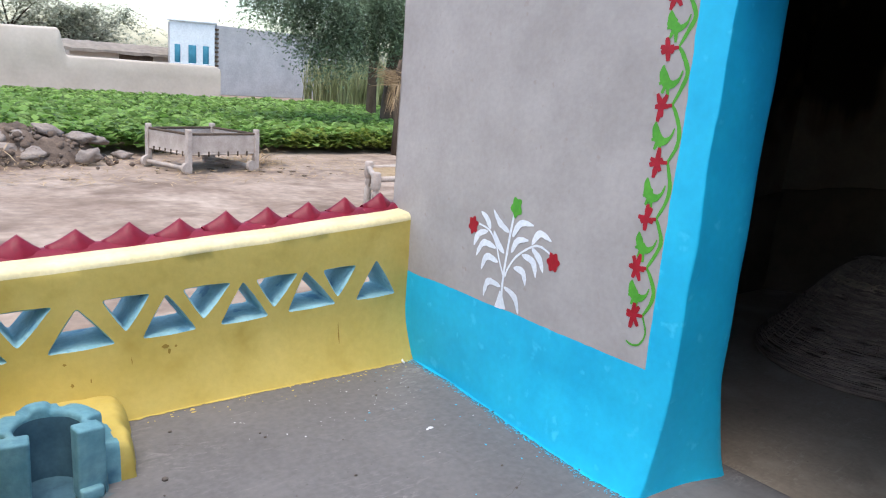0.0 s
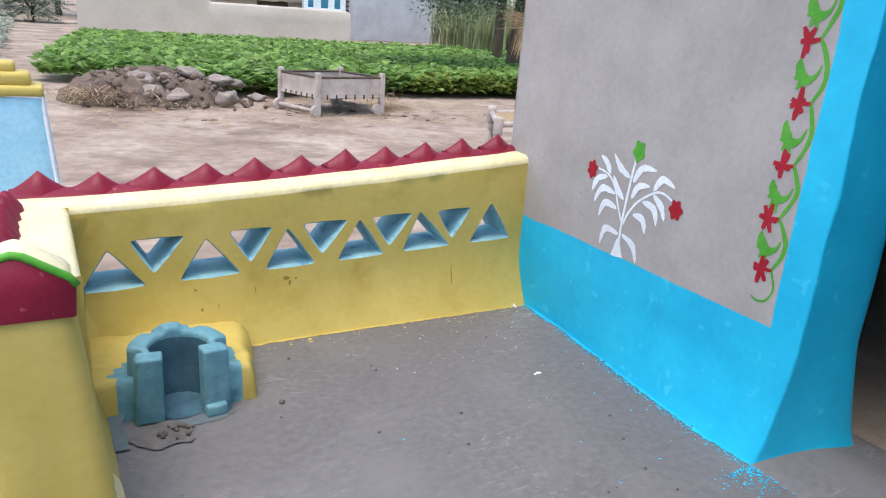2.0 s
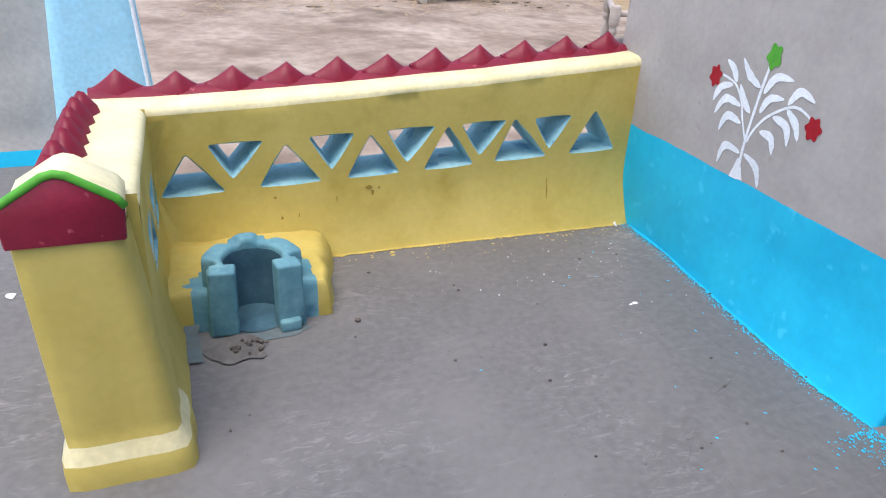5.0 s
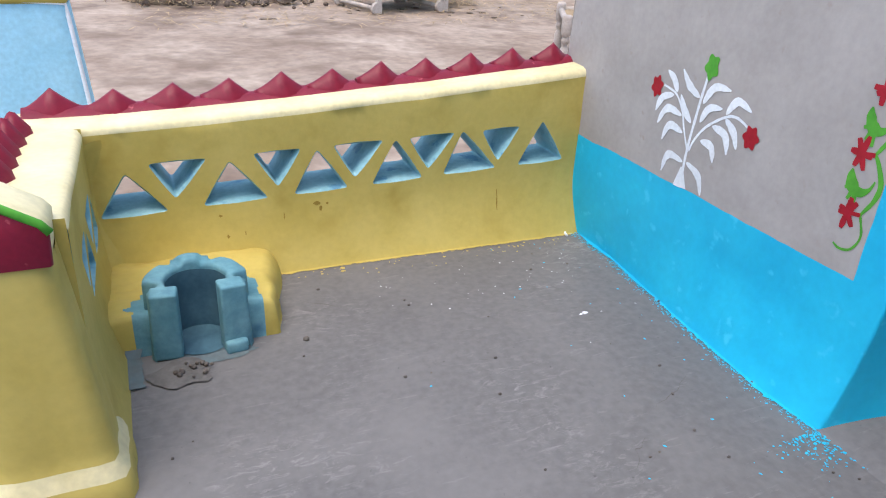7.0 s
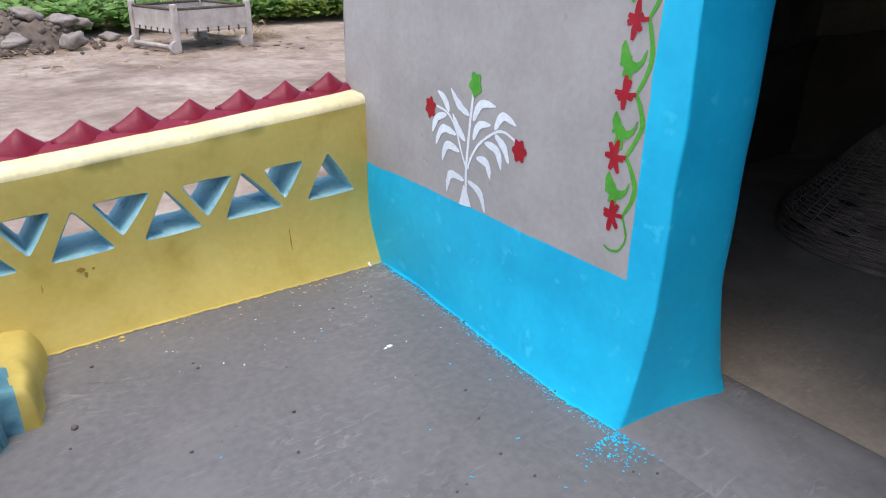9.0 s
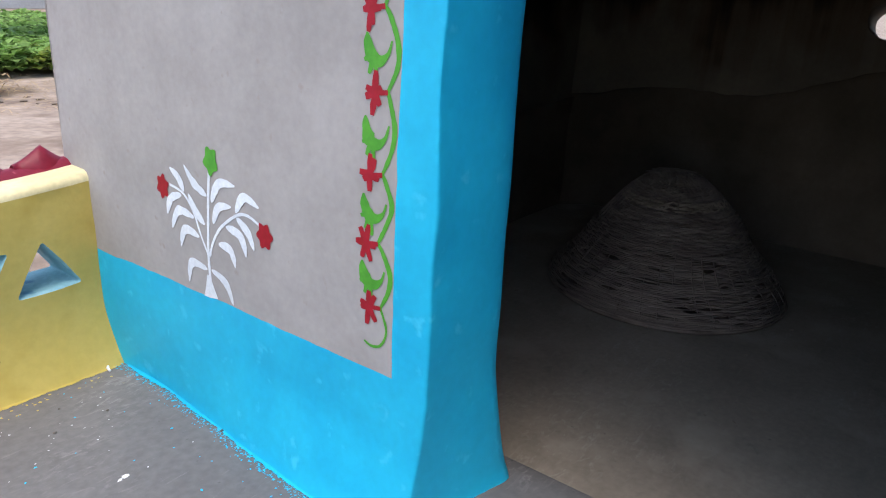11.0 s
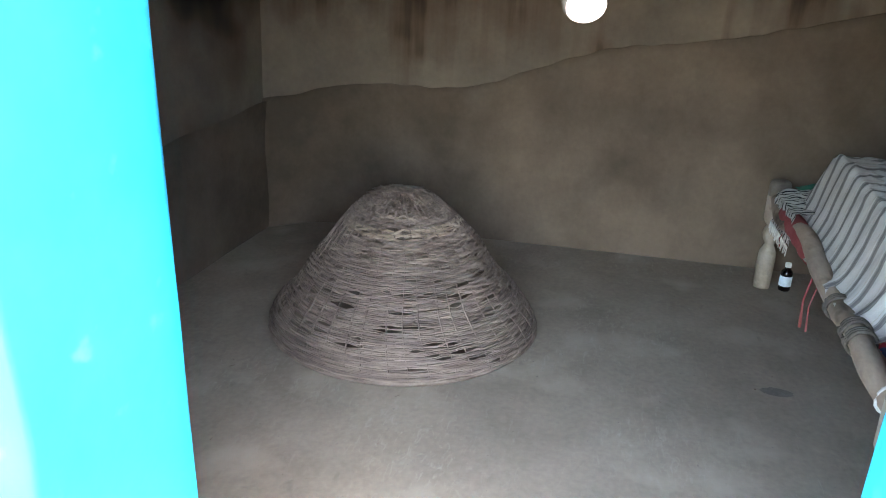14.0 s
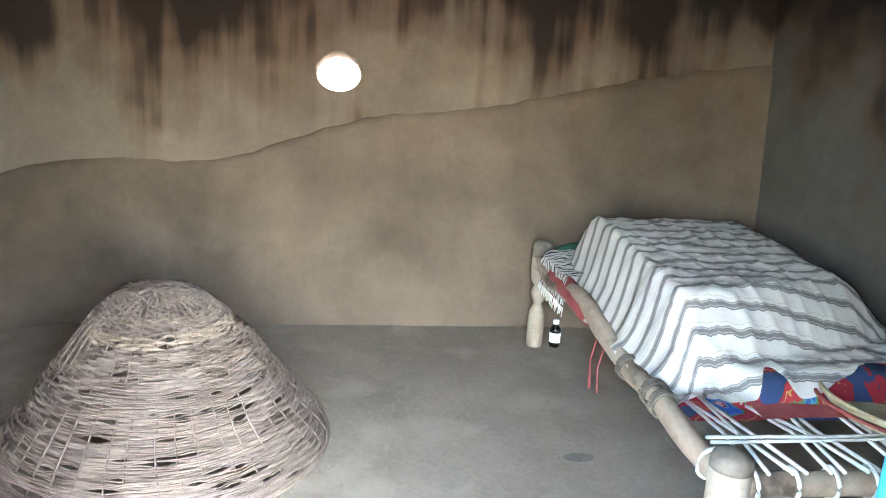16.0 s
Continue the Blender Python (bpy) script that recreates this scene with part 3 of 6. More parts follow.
for k in range(7):
    u = 0.045 + 0.122 * k
    m = pose(-2.005 + random.uniform(-0.006, 0.006), -u, top_left(u) - 0.002, random.uniform(-1, 2), 0, 90)
    again(first, parapet_left, m @ Matrix.Diagonal((0.68, 1, random.uniform(0.9, 1.05), 1)))

# end pillar of the short parapet: tapered block, red gabled head, green rim
bm = bmesh.new()


def block(i, j):
    z = 0.612 * j / 16
    g = max(0.0, 1 - z / 0.10)
    a = 2 * math.pi * i / 32
    cx, cy = -1.958 + 0.042 * (1 - z / 0.61), -0.93
    hx = 0.104 + 0.022 * (1 - z / 0.61) + 0.018 * min(1, g * 3) ** 0.5 * (z < 0.1)
    hy = 0.088 + 0.010 * (1 - z / 0.61) + 0.022 * min(1, g * 3) ** 0.5 * (z < 0.1)
    c, s = math.cos(a), math.sin(a)
    p = 9.0
    r = (abs(c) ** p + abs(s) ** p) ** (-1 / p)
    return (cx + hx * r * c + 0.004 * nz(a, z, 0, 2), cy + hy * r * s + 0.004 * nz(a, z, 4, 2), z - 0.01)


sheet(32, 16, block, bm)
for f in bm.faces:
    if 0.05 < f.calc_center_median().z < 0.10:
        f.material_index = 1
pillar = thing("parapet_pillar", bm, [YELLOW, CREAM_SKYLIT], "yellow mud end pillar with red gabled head", "pillar")
b = bmesh.new()
outline = [(-0.108, 0.0), (-0.112, 0.06), (-0.10, 0.085), (-0.02, 0.135), (0.0, 0.14), (0.02, 0.135), (0.098, 0.085), (0.112, 0.066), (0.108, 0.0)]


def gable(b, grow, y0, y1, sunk):
    rows = []
    for y, s in ((y0, 0.96), (y0 + 0.008, 1.0), (y1 - 0.008, 1.0), (y1, 0.96)):
        rows.append([b.verts.new((-1.958 + x * s * grow, y, 0.602 + sunk + (z * s) * grow)) for x, z in outline])
    for r, s in zip(rows, rows[1:]):
        for k in range(len(outline) - 1):
            b.faces.new((r[k], r[k + 1], s[k + 1], s[k]))
    b.faces.new(rows[0][::-1])
    b.faces.new(rows[-1])


gable(b, 1.0, -1.024, -1.0, 0.0)
b2 = bmesh.new()
gable(b2, 0.95, -1.005, -0.85, -0.004)
part("yellow_head", b2, CREAM_SKYLIT, pillar, "mud head, its yellow paled to cream for sky light")
part("red_head", b, RED, pillar, "dark red gabled head")
pts = [(-1.958 + x * 1.01, -1.018, 0.603 + z * 1.02) for x, z in outline[1:-1]]
part("green_rim", tube(pts, 0.009, 8), GREEN, pillar, "green painted rim")

# ---------------------------------------------------------------- low wall with pale blue pier beyond the parapet
GREY_WALL = material("grey_mud_wall", (0.40, 0.38, 0.355), (0.49, 0.465, 0.435), 3, 50, 0.92, 0.3, 0.01)
SKY_BLUE = material("sky_blue_paint", (0.32, 0.64, 0.81), (0.41, 0.72, 0.87), 4, 50, 0.6, 0.25, 0.008)
bm = sheet(60, 20, lambda i, j: (-4.8 + 2.65 * i / 60, 1.15 - 0.03 * max(0, 1 - j / 4) + 0.006 * nz(i * 0.1, j * 0.1, 0, 2), 0.78 * j / 20 - 0.01), mat=lambda i, j: 1 if j < 2 else 0)
sheet(60, 4, lambda i, j: (-4.8 + 2.65 * i / 60, 1.15 + 0.05 * j, 0.77 + 0.01 * math.sin(j / 4 * math.pi)), bm)
thing("yard_wall", bm, [GREY_WALL, BLUE], "low grey mud wall with a blue painted foot", "wall", kind="structure")
bm = bmesh.new()


def pier_pt(i, j):
    z = 0.80 * j / 16
    a = 2 * math.pi * i / 40
    c, s = math.cos(a), math.sin(a)
    r = (abs(c) ** 10 + abs(s) ** 10) ** (-0.1)
    k = 1 - 0.33 * (z / 0.8) ** 1.1 * 0.8
    return (-2.03 + 0.225 * k * r * c, 1.12 + 0.12 * k * r * s, z - 0.01)


sheet(40, 16, pier_pt, bm)
pier = thing("gate_pier", bm, SKY_BLUE, "pale blue tapered mud pier with stepped yellow cap", "pier")
pts = []
for j in range(17):
    x, y, z = pier_pt(35, j)
    pts.append((x + 0.001, y - 0.002, z))
part("white_edge", tube(pts + [(-2.03, 1.03, 0.80)], 0.009, 8), WHITE, pier, "white painted edge line")
b = box(0.33, 0.2, 0.05, pose(-2.03, 1.12, 0.812), 0.02, 3)
box(0.24, 0.16, 0.06, pose(-2.03, 1.12, 0.862), 0.022, 3, b)
box(0.13, 0.10, 0.05, pose(-2.03, 1.12, 0.91), 0.02, 3, b)
part("cap", b, YELLOW, pier, "stepped yellow cap")

# ---------------------------------------------------------------- painted ornament on the front wall
def on_wall(y, z, off=0.0014):
    x = -wall_bulge(y, z) + 0.004 * max(0.0, z - 0.8)
    return Vector((x - off, y, z))


def blob(outline, off=0.0014):
    """A flat patch of paint: outline of (y, z), fanned from its middle."""
    b = bmesh.new()
    cy = sum(p[0] for p in outline) / len(outline)
    cz = sum(p[1] for p in outline) / len(outline)
    c = b.verts.new(on_wall(cy, cz, off))
    ring = [b.verts.new(on_wall(y, z, off)) for y, z in outline]
    mid = [b.verts.new(on_wall((y + cy) / 2, (z + cz) / 2, off)) for y, z in outline]
    n = len(ring)
    for k in range(n):
        b.faces.new((c, mid[k], mid[(k + 1) % n]))
        b.faces.new((mid[k], ring[k], ring[(k + 1) % n], mid[(k + 1) % n]))
    return b


def stroke(pts, width, off=0.0014, b=None):
    """A brush stroke of paint along (y, z) points."""
    b = b or bmesh.new()
    line = curve(pts, 8)
    rows = []
    for k, p in enumerate(line):
        q = Vector(line[min(k + 1, len(line) - 1)]) - Vector(line[max(k - 1, 0)])
        nrm = Vector((-q.y, q.x)).normalized()
        t = k / (len(line) - 1)
        w = (width(t) if callable(width) else width) * 0.5 * (1 + 0.25 * nz(p[0], p[1], 1, 60))
        rows.append([b.verts.new(on_wall(p[0] + nrm.x * w * s, p[1] + nrm.y * w * s, off)) for s in (-1, 0, 1)])
    for r, s in zip(rows, rows[1:]):
        for k in range(2):
            b.faces.new((r[k], r[k + 1], s[k + 1], s[k]))
    return b


def curve(pts, per):
    """Smooth curve through the points."""
    out = []
    n = len(pts)
    for i in range(n - 1):
        p0, p1, p2, p3 = (Vector(pts[max(i - 1, 0)]), Vector(pts[i]), Vector(pts[i + 1]), Vector(pts[min(i + 2, n - 1)]))
        for k in range(per):
            t = k / per
            out.append(0.5 * ((2 * p1) + (p2 - p0) * t + (2 * p0 - 5 * p1 + 4 * p2 - p3) * t * t + (3 * p1 - p0 - 3 * p2 + p3) * t ** 3))
    out.append(Vector(pts[-1]))
    return out


def painted_leaf(y0, z0, y1, z1, bow, wide):
    a, c = Vector((y0, z0)), Vector((y1, z1))
    d = c - a
    mid = (a + c) / 2 + Vector((d.y, -d.x)) * bow
    return stroke([tuple(a), tuple(mid), tuple(c)], lambda t: 0.004 + wide * math.sin(math.pi * min(1, t * 1.02)) ** 0.8 * (1 - 0.25 * t), 0.0019)


stems = stroke([(-0.629, 0.47), (-0.635, 0.57), (-0.649, 0.707), (-0.664, 0.812)], 0.011)
stroke([(-0.637, 0.55), (-0.60, 0.62), (-0.576, 0.672), (-0.533, 0.717), (-0.466, 0.732)], 0.008, b=stems)
stroke([(-0.641, 0.555), (-0.66, 0.60), (-0.701, 0.654), (-0.774, 0.706), (-0.819, 0.716), (-0.866, 0.70)], 0.009, b=stems)
plant = part("painted_plant", stems, WHITE, wall_front, "white painted plant with red and green flowers")
for y0, z0, y1, z1, bow in ((-0.646, 0.734, -0.549, 0.804, 0.10), (-0.537, 0.724, -0.474, 0.783, -0.12), (-0.523, 0.712, -0.447, 0.639, -0.2), (-0.578, 0.656, -0.466, 0.60, -0.3),
                            (-0.598, 0.603, -0.502, 0.551, -0.35), (-0.627, 0.646, -0.557, 0.722, 0.08), (-0.666, 0.72, -0.772, 0.786, 0.25), (-0.668, 0.659, -0.754, 0.726, 0.22),
                            (-0.773, 0.714, -0.867, 0.747, 0.35), (-0.776, 0.701, -0.838, 0.622, 0.12), (-0.727, 0.664, -0.805, 0.595, 0.28), (-0.688, 0.604, -0.756, 0.551, 0.32),
                            (-0.622, 0.51, -0.522, 0.443, -0.35), (-0.641, 0.513, -0.727, 0.427, 0.22)):
    part("leaf", painted_leaf(y0, z0, y1, z1, bow, 0.026), WHITE, plant)
part("vase", blob([(-0.618, 0.492), (-0.630, 0.492), (-0.640, 0.465), (-0.656, 0.424), (-0.622, 0.418), (-0.592, 0.417), (-0.608, 0.462)], 0.0022), WHITE, plant)


def knobbly(y, z, ry, rz, lobes, seed):
    return [(y + ry * (1 + 0.16 * math.cos(lobes * a + seed) + 0.08 * nz(a, seed, 0, 2)) * math.cos(a), z + rz * (1 + 0.16 * math.cos(lobes * a + seed)) * math.sin(a))
            for a in [2 * math.pi * k / 40 for k in range(40)]]


part("flower", blob(knobbly(-0.672, 0.836, 0.027, 0.037, 5, 1.0), 0.0024), GREEN, plant, "green painted flower")
part("flower", blob(knobbly(-0.434, 0.720, 0.026, 0.034, 6, 2.0), 0.0024), RED_FLOWER, plant, "red painted flower")
part("flower", blob(knobbly(-0.884, 0.674, 0.028, 0.034, 6, 0.3), 0.0024), RED_FLOWER, plant, "red painted flower")

# climbing vine beside the door border
zs = [0.591, 0.748, 0.908, 1.086, 1.257, 1.426, 1.580, 1.745, 1.91]
ys = [-1.253, -1.244, -1.251, -1.259, -1.245, -1.240, -1.244, -1.239, -1.242]
vine_stem = stroke([(-1.238, 0.497), (-1.262, 0.490), (-1.292, 0.502), (-1.308, 0.544), (ys[0] - 0.036, zs[0] + 0.006)], 0.007)
for k in range(len(zs) - 1):
    a, c = (ys[k] - 0.036, zs[k] + 0.006), (ys[k + 1] - 0.036, zs[k + 1] + 0.006)
    h = c[1] - a[1]
    stroke([a, (a[0] - 0.024, a[1] + 0.30 * h), (-1.318, a[1] + 0.58 * h), ((c[0] - 1.312) / 2 + 0.0, a[1] + 0.88 * h), c], lambda t: 0.008 + 0.006 * math.sin(math.pi * t), 0.0014, vine_stem)
vine = part("painted_vine", vine_stem, GREEN, wall_front, "green painted vine with red flowers")
for k in range(len(zs)):
    y, z = ys[k], zs[k]
    b = bmesh.new()
    for j in range(6):
        a = 2 * math.pi * (j + 0.5 + 0.3 * random.uniform(-1, 1)) / 6 + 0.4 * k
        ln = 0.027 + 0.013 * random.random()
        up = 1.25 if abs(math.sin(a)) > 0.6 else 0.8
        stroke([(y, z), (y + ln * 0.5 * math.cos(a) * 0.8, z + ln * 0.5 * math.sin(a) * up), (y + ln * math.cos(a) * 0.8, z + ln * math.sin(a) * up)],
               lambda t: 0.011 + 0.006 * math.sin(math.pi * t ** 0.8), 0.0020, b)
    stroke([(y, z), (y - 0.037, z + 0.005)], 0.011, 0.0020, b)
    part("flower", b, RED_FLOWER, vine, "red painted star flower")
    if k < len(zs) - 1:
        h = zs[k + 1] - z
        b = stroke([(-1.302, z + 0.64 * h), (-1.292, z + 0.48 * h), (-1.270, z + 0.39 * h), (-1.248, z + 0.44 * h), (-1.237, z + 0.58 * h), (-1.234, z + 0.72 * h)],
                   lambda t: 0.005 + 0.029 * math.sin(math.pi * t ** 1.5) ** 1.3, 0.0018)
        for dy, dz in ((-0.006, -0.052), (0.016, -0.040), (0.030, -0.012)):
            stroke([(-1.256, z + 0.46 * h), (-1.256 + dy * 0.6, z + 0.46 * h + dz * 0.6), (-1.256 + dy, z + 0.46 * h + dz)], lambda t: 0.017 - 0.009 * t, 0.0019, b)
        part("leaf", b, GREEN, vine)

# ---------------------------------------------------------------- rough paint edges and drips on the floor
def floor_paint(name, mat, label, spots, seed, edge=None):
    rnd = random.Random(seed)
    b = bmesh.new()
    for x, y, r in spots:
        n = 7
        z = floor_h(x, y) + 0.0035
        c = b.verts.new((x, y, z))
        e = rnd.uniform(0.5, 1.8)
        t = rnd.uniform(0, 3.1)
        ring = []
        for k in range(n):
            a = 2 * math.pi * k / n
            q = r * rnd.uniform(0.6, 1.2)
            dx, dy = q * math.cos(a) * e, q * math.sin(a)
            ring.append(b.verts.new((x + dx * math.cos(t) - dy * math.sin(t), y + dx * math.sin(t) + dy * math.cos(t), z - 0.001)))
        for k in range(n):
            b.faces.new((c, ring[k], ring[(k + 1) % n]))
    if edge:
        edge(b)
    return thing(name, b, mat, label, "paint splatter", kind="stuff")


rnd = random.Random(5)
spots = []
for k in range(900):
    y = rnd.uniform(-1.45, 0.0)
    spots.append((wall_foot(y) - 0.004 - abs(rnd.gauss(0, 0.018)), y, rnd.uniform(0.0008, 0.0034)))
for k in range(260):
    spots.append((rnd.gauss(-0.09, 0.06), -1.405 - abs(rnd.gauss(0, 0.06)), rnd.uniform(0.001, 0.0042)))
for k in range(40):
    spots.append((-0.05 - abs(rnd.gauss(0, 0.25)), rnd.uniform(-1.8, -0.1), rnd.uniform(0.002, 0.004)))


def blue_edge(b):
    # the wall's paint runs out over the floor in a ragged line
    def f(i, j):
        y = -1.40 + 1.41 * i / 220
        w = 0.002 + 0.010 * nz(y, 0, 0, 7) + 0.005 * nz(y, 9, 0, 40)
        x = wall_foot(y) + 0.008 - (w + 0.014) * j
        return (x, y, floor_h(x, y) + (0.004 if j == 0 else 0.0025))
    sheet(220, 1, f, b)



floor_paint("paint_splatter", BLUE, "bright blue paint drips on the mud floor", spots, 1, blue_edge)
spots = []
for k in range(80):
    x = rnd.uniform(-1.2, -0.05)
    spots.append((x, -0.075 - abs(rnd.gauss(0, 0.055)), rnd.uniform(0.0012, 0.0045)))
spots += [(-1.03, -0.10, 0.012), (-1.035, -0.125, 0.007), (-0.30, -0.12, 0.006)]


def yellow_edge(b):
    def f(i, j):
        x = -1.30 + 1.29 * i / 160
        w = 0.012 + 0.009 * nz(x, 0, 5, 25) + 0.006 * nz(x, 9, 5, 80)
        y = -0.062 - (w + 0.01) * j
        return (x, y, floor_h(x, y) + (0.004 if j == 0 else 0.0025))
    sheet(160, 1, f, b)


floor_paint("paint_splatter", YELLOW, "yellow paint drips along the parapet foot", spots, 2, yellow_edge)
spots = [(rnd.uniform(-1.0, -0.1), -0.2 - abs(rnd.gauss(0, 0.2)), rnd.uniform(0.001, 0.003)) for k in range(50)]
spots += [(-0.325, -0.66, 0.010), (-0.345, -0.665, 0.006), (-2.35, -0.2, 0.03), (-2.3, -0.1, 0.02), (-2.28, 0.05, 0.014)]
floor_paint("paint_splatter", WHITE, "white paint specks on the mud floor", spots, 3)
b = tube([(-0.01, -0.02, 0.03), (-0.03, -0.05, 0.008), (-0.05, -0.075, 0.006), (-0.055, -0.10, 0.006)], 0.005, 6)
thing("paint_brush_fibre", b, WHITE, "curl of pale paint-stiff fibre on the floor", "fibre")

# stains on the yellow wall
STAIN = material("brown_stain", (0.26, 0.17, 0.03), (0.33, 0.22, 0.04), 30, 120, 0.9, 0.1, 0.002)
for u, v, ru, rv in ((-1.10, 0.235, 0.014, 0.009), (-1.085, 0.215, 0.006, 0.012), (-1.06, 0.232, 0.006, 0.004), (-1.44, 0.225, 0.006, 0.005), (-1.42, 0.15, 0.006, 0.007),
                     (-1.36, 0.155, 0.002, 0.010), (-0.36, 0.16, 0.003, 0.03), (-0.36, 0.20, 0.002, 0.02), (-1.22, 0.20, 0.002, 0.018)):
    n = 12
    b = bmesh.new()
    ring = []
    for k in range(n):
        a = 2 * math.pi * k / n
        w = random.uniform(0.6, 1.2)
        uu, vv = u + ru * w * math.cos(a), v + rv * w * math.sin(a)
        ff = 0.075 * max(0.0, 1 - vv / 0.30) ** 2
        ring.append(b.verts.new((uu, -ff - 0.006 * nz(uu, vv, -3 - 2.04, 3.0) - 0.003, vv)))
    b.faces.new(ring)
    part("stain", b, STAIN, parapet_back, "brown drip stain")

# pebbles and crumbs on the floor
PEBBLE = material("pebble", (0.06, 0.05, 0.045), (0.20, 0.17, 0.15), 20, 90)
b = bmesh.new()
for k in range(46):
    x, y = (-1.265, -0.52) if k == 0 else (random.uniform(-1.75, 0.0), random.uniform(-2.2, -0.15))
    r = 0.011 if k == 0 else random.uniform(0.0025, 0.006)
    t = bmesh.new()
    bmesh.ops.create_icosphere(t, subdivisions=1, radius=r, matrix=pose(x, y, floor_h(x, y) + r * 0.5) @ Matrix.Diagonal((random.uniform(0.8, 1.4), 1, 0.7, 1)))
    add_bm(b, t)
thing("crumbs", b, PEBBLE, "small dark pebbles and crumbs on the floor", "pebbles", kind="stuff")

# ---------------------------------------------------------------- clay stove in the corner
SX, SY, SZ = -1.568, -0.423, 0.222
stove = group_at("clay_stove", pose(SX, SY, 0), "pale blue painted clay cooking stove set in yellow mud", "stove")


def notch(a, at, wide):
    d = abs((a - at + math.pi) % (2 * math.pi) - math.pi) / wide
    return max(0.0, 1 - d * d) ** 0.6


def stove_ring(i, j):
    # from one side of the mouth round the back to the other; the top's outer edge is bitten at both sides
    a = radians(-33) + radians(246) * i / 72
    bite = max(notch(a, radians(-10), 0.20), notch(a, radians(188), 0.22), 0.55 * notch(a, radians(62), 0.13), 0.55 * notch(a, radians(122), 0.13))
    rest = notch(a, radians(93), 0.26) ** 0.5
    inner, outer = 0.088, 0.150 - 0.040 * bite - 0.006 * rest
    top = SZ + 0.016 * rest
    prof = [(inner + 0.004, 0.0), (inner + 0.002, 0.10), (inner, top - 0.014), (inner + 0.003, top - 0.004), (inner + 0.010, top), (outer - 0.010, top + 0.001),
            (outer - 0.002, top - 0.004), (outer, top - 0.014), (outer + 0.003, 0.10), (outer + 0.010, 0.0)]
    r, z = prof[j]
    r += 0.003 * nz(a, z, 0, 3)
    return (r * math.cos(a), r * math.sin(a) * 0.97, z + 0.003 * nz(a, r * 20, 4, 2))


part("fire_ring", sheet(72, 9, stove_ring), STOVE_BLUE, stove, "pale blue notched clay ring")
# darker copy of the stove blue: shade inside the ring is painted in
SHADED_CLAY = material("shaded_blue_clay", (0.028, 0.082, 0.118), (0.072, 0.160, 0.210), 9, 60, 0.85, 0.4, 0.006)


def lining(i, j):
    a = radians(-33) + radians(246) * i / 48
    z = (SZ - 0.022) * j / 8 + 0.004
    r = 0.0868 - 0.002 * (j < 8) + 0.003 * nz(a, z, 0, 3)
    return (r * math.cos(a), r * math.sin(a) * 0.97, z)


part("fire_lining", sheet(48, 8, lining), SHADED_CLAY, stove, "inside of the fire ring, shade put into its blue")
part("fire_bed", sheet(36, 4, lambda i, j: (0.090 * j / 4 * math.cos(2 * math.pi * i / 36), 0.086 * j / 4 * math.sin(2 * math.pi * i / 36), floor_h(SX, SY) + 0.012 - 0.004 * j / 4)), SHADED_CLAY, stove, "ashy fire bed, darkened for the shade in the ring")
for s in (-1, 1):
    # each cheek narrows to a rounded inner lip and leans a little
    b = box(0.076, 0.062, SZ + 0.004, pose(s * 0.094, -0.066, SZ / 2, 0, 0, s * 6), 0.009, 3)
    for v in b.verts:
        t = v.co.z / SZ
        v.co.x += 0.003 * nz(v.co.y, v.co.z, s, 25) + s * 0.008 * (1 - t) * (abs(v.co.x) > 0.10)
        v.co.y += 0.016 * (1 - t) * (v.co.y < -0.064) + 0.003 * nz(v.co.x, v.co.z, 3, 20)
    part("mouth_cheek", b, STOVE_BLUE, stove, "pale blue clay cheek of the fire mouth")
part("foot", box(0.066, 0.030, 0.040, pose(0.094, -0.090, 0.018, 0, 0, 8), 0.010, 3), STOVE_BLUE, stove)


def shelf(i, j):
    # sloping mud bed round the ring, running up into the wall behind
    x = -0.275 + 0.61 * i / 110
    y = -0.035 + 0.46 * j / 88
    back = min(1.0, max(0.0, y / 0.36))
    e = min(1.0, max(0.0, (0.240 + 0.08 * back + 0.01 * nz(y, 2, 0, 9) - x) / (0.035 + 0.07 * back)))
    f = min(1.0, max(0.0, (y + 0.035) / 0.016))
    w = min(1.0, max(0.0, (y - 0.05) / 0.36))
    z = 0.128 - 0.030 * w + 0.012 * nz(x, y, 0, 7) + 0.006 * nz(x, y, 4, 20)
    z = -0.02 + (z + 0.02) * (1 - (1 - e) ** 3) ** 0.6 * f ** 0.3
    return (x, y, z)


def washed(i, j):
    x, y = -0.275 + 0.61 * i / 110, -0.035 + 0.46 * j / 88
    return 1 if x < 0.185 + 0.01 * nz(x, y, 7, 20) and math.hypot(x, y * 0.9) < 0.190 + 0.035 * (x > 0) + 0.030 * nz(x, y, 0, 9) + 0.02 * nz(x, y, 3, 30) else 0


b = sheet(110, 88, shelf, mat=washed)
bmesh.ops.delete(b, geom=[f for f in b.faces if f.calc_center_median().xy.length < 0.118 or (abs(f.calc_center_median().x) < 0.07 and f.calc_center_median().y < 0)], context="FACES")
part("mud_bed", b, [YELLOW, STOVE_BLUE], stove, "yellow mud bed washed with blue round the stove")


def wash(i, j):
    # blue wash spilt over the floor in and before the mouth
    a = 2 * math.pi * i / 60
    r = (0.074 + 0.012 * nz(math.cos(a), math.sin(a), 0, 3) + 0.012 * nz(math.cos(a), math.sin(a), 5, 12)) * j / 8
    x, y = 1.5 * r * math.cos(a) + 0.035, -0.085 + 0.62 * r * math.sin(a)
    return (x, y, floor_h(SX + x, SY + y) + 0.0025 + 0.003 * (1 - j / 8))


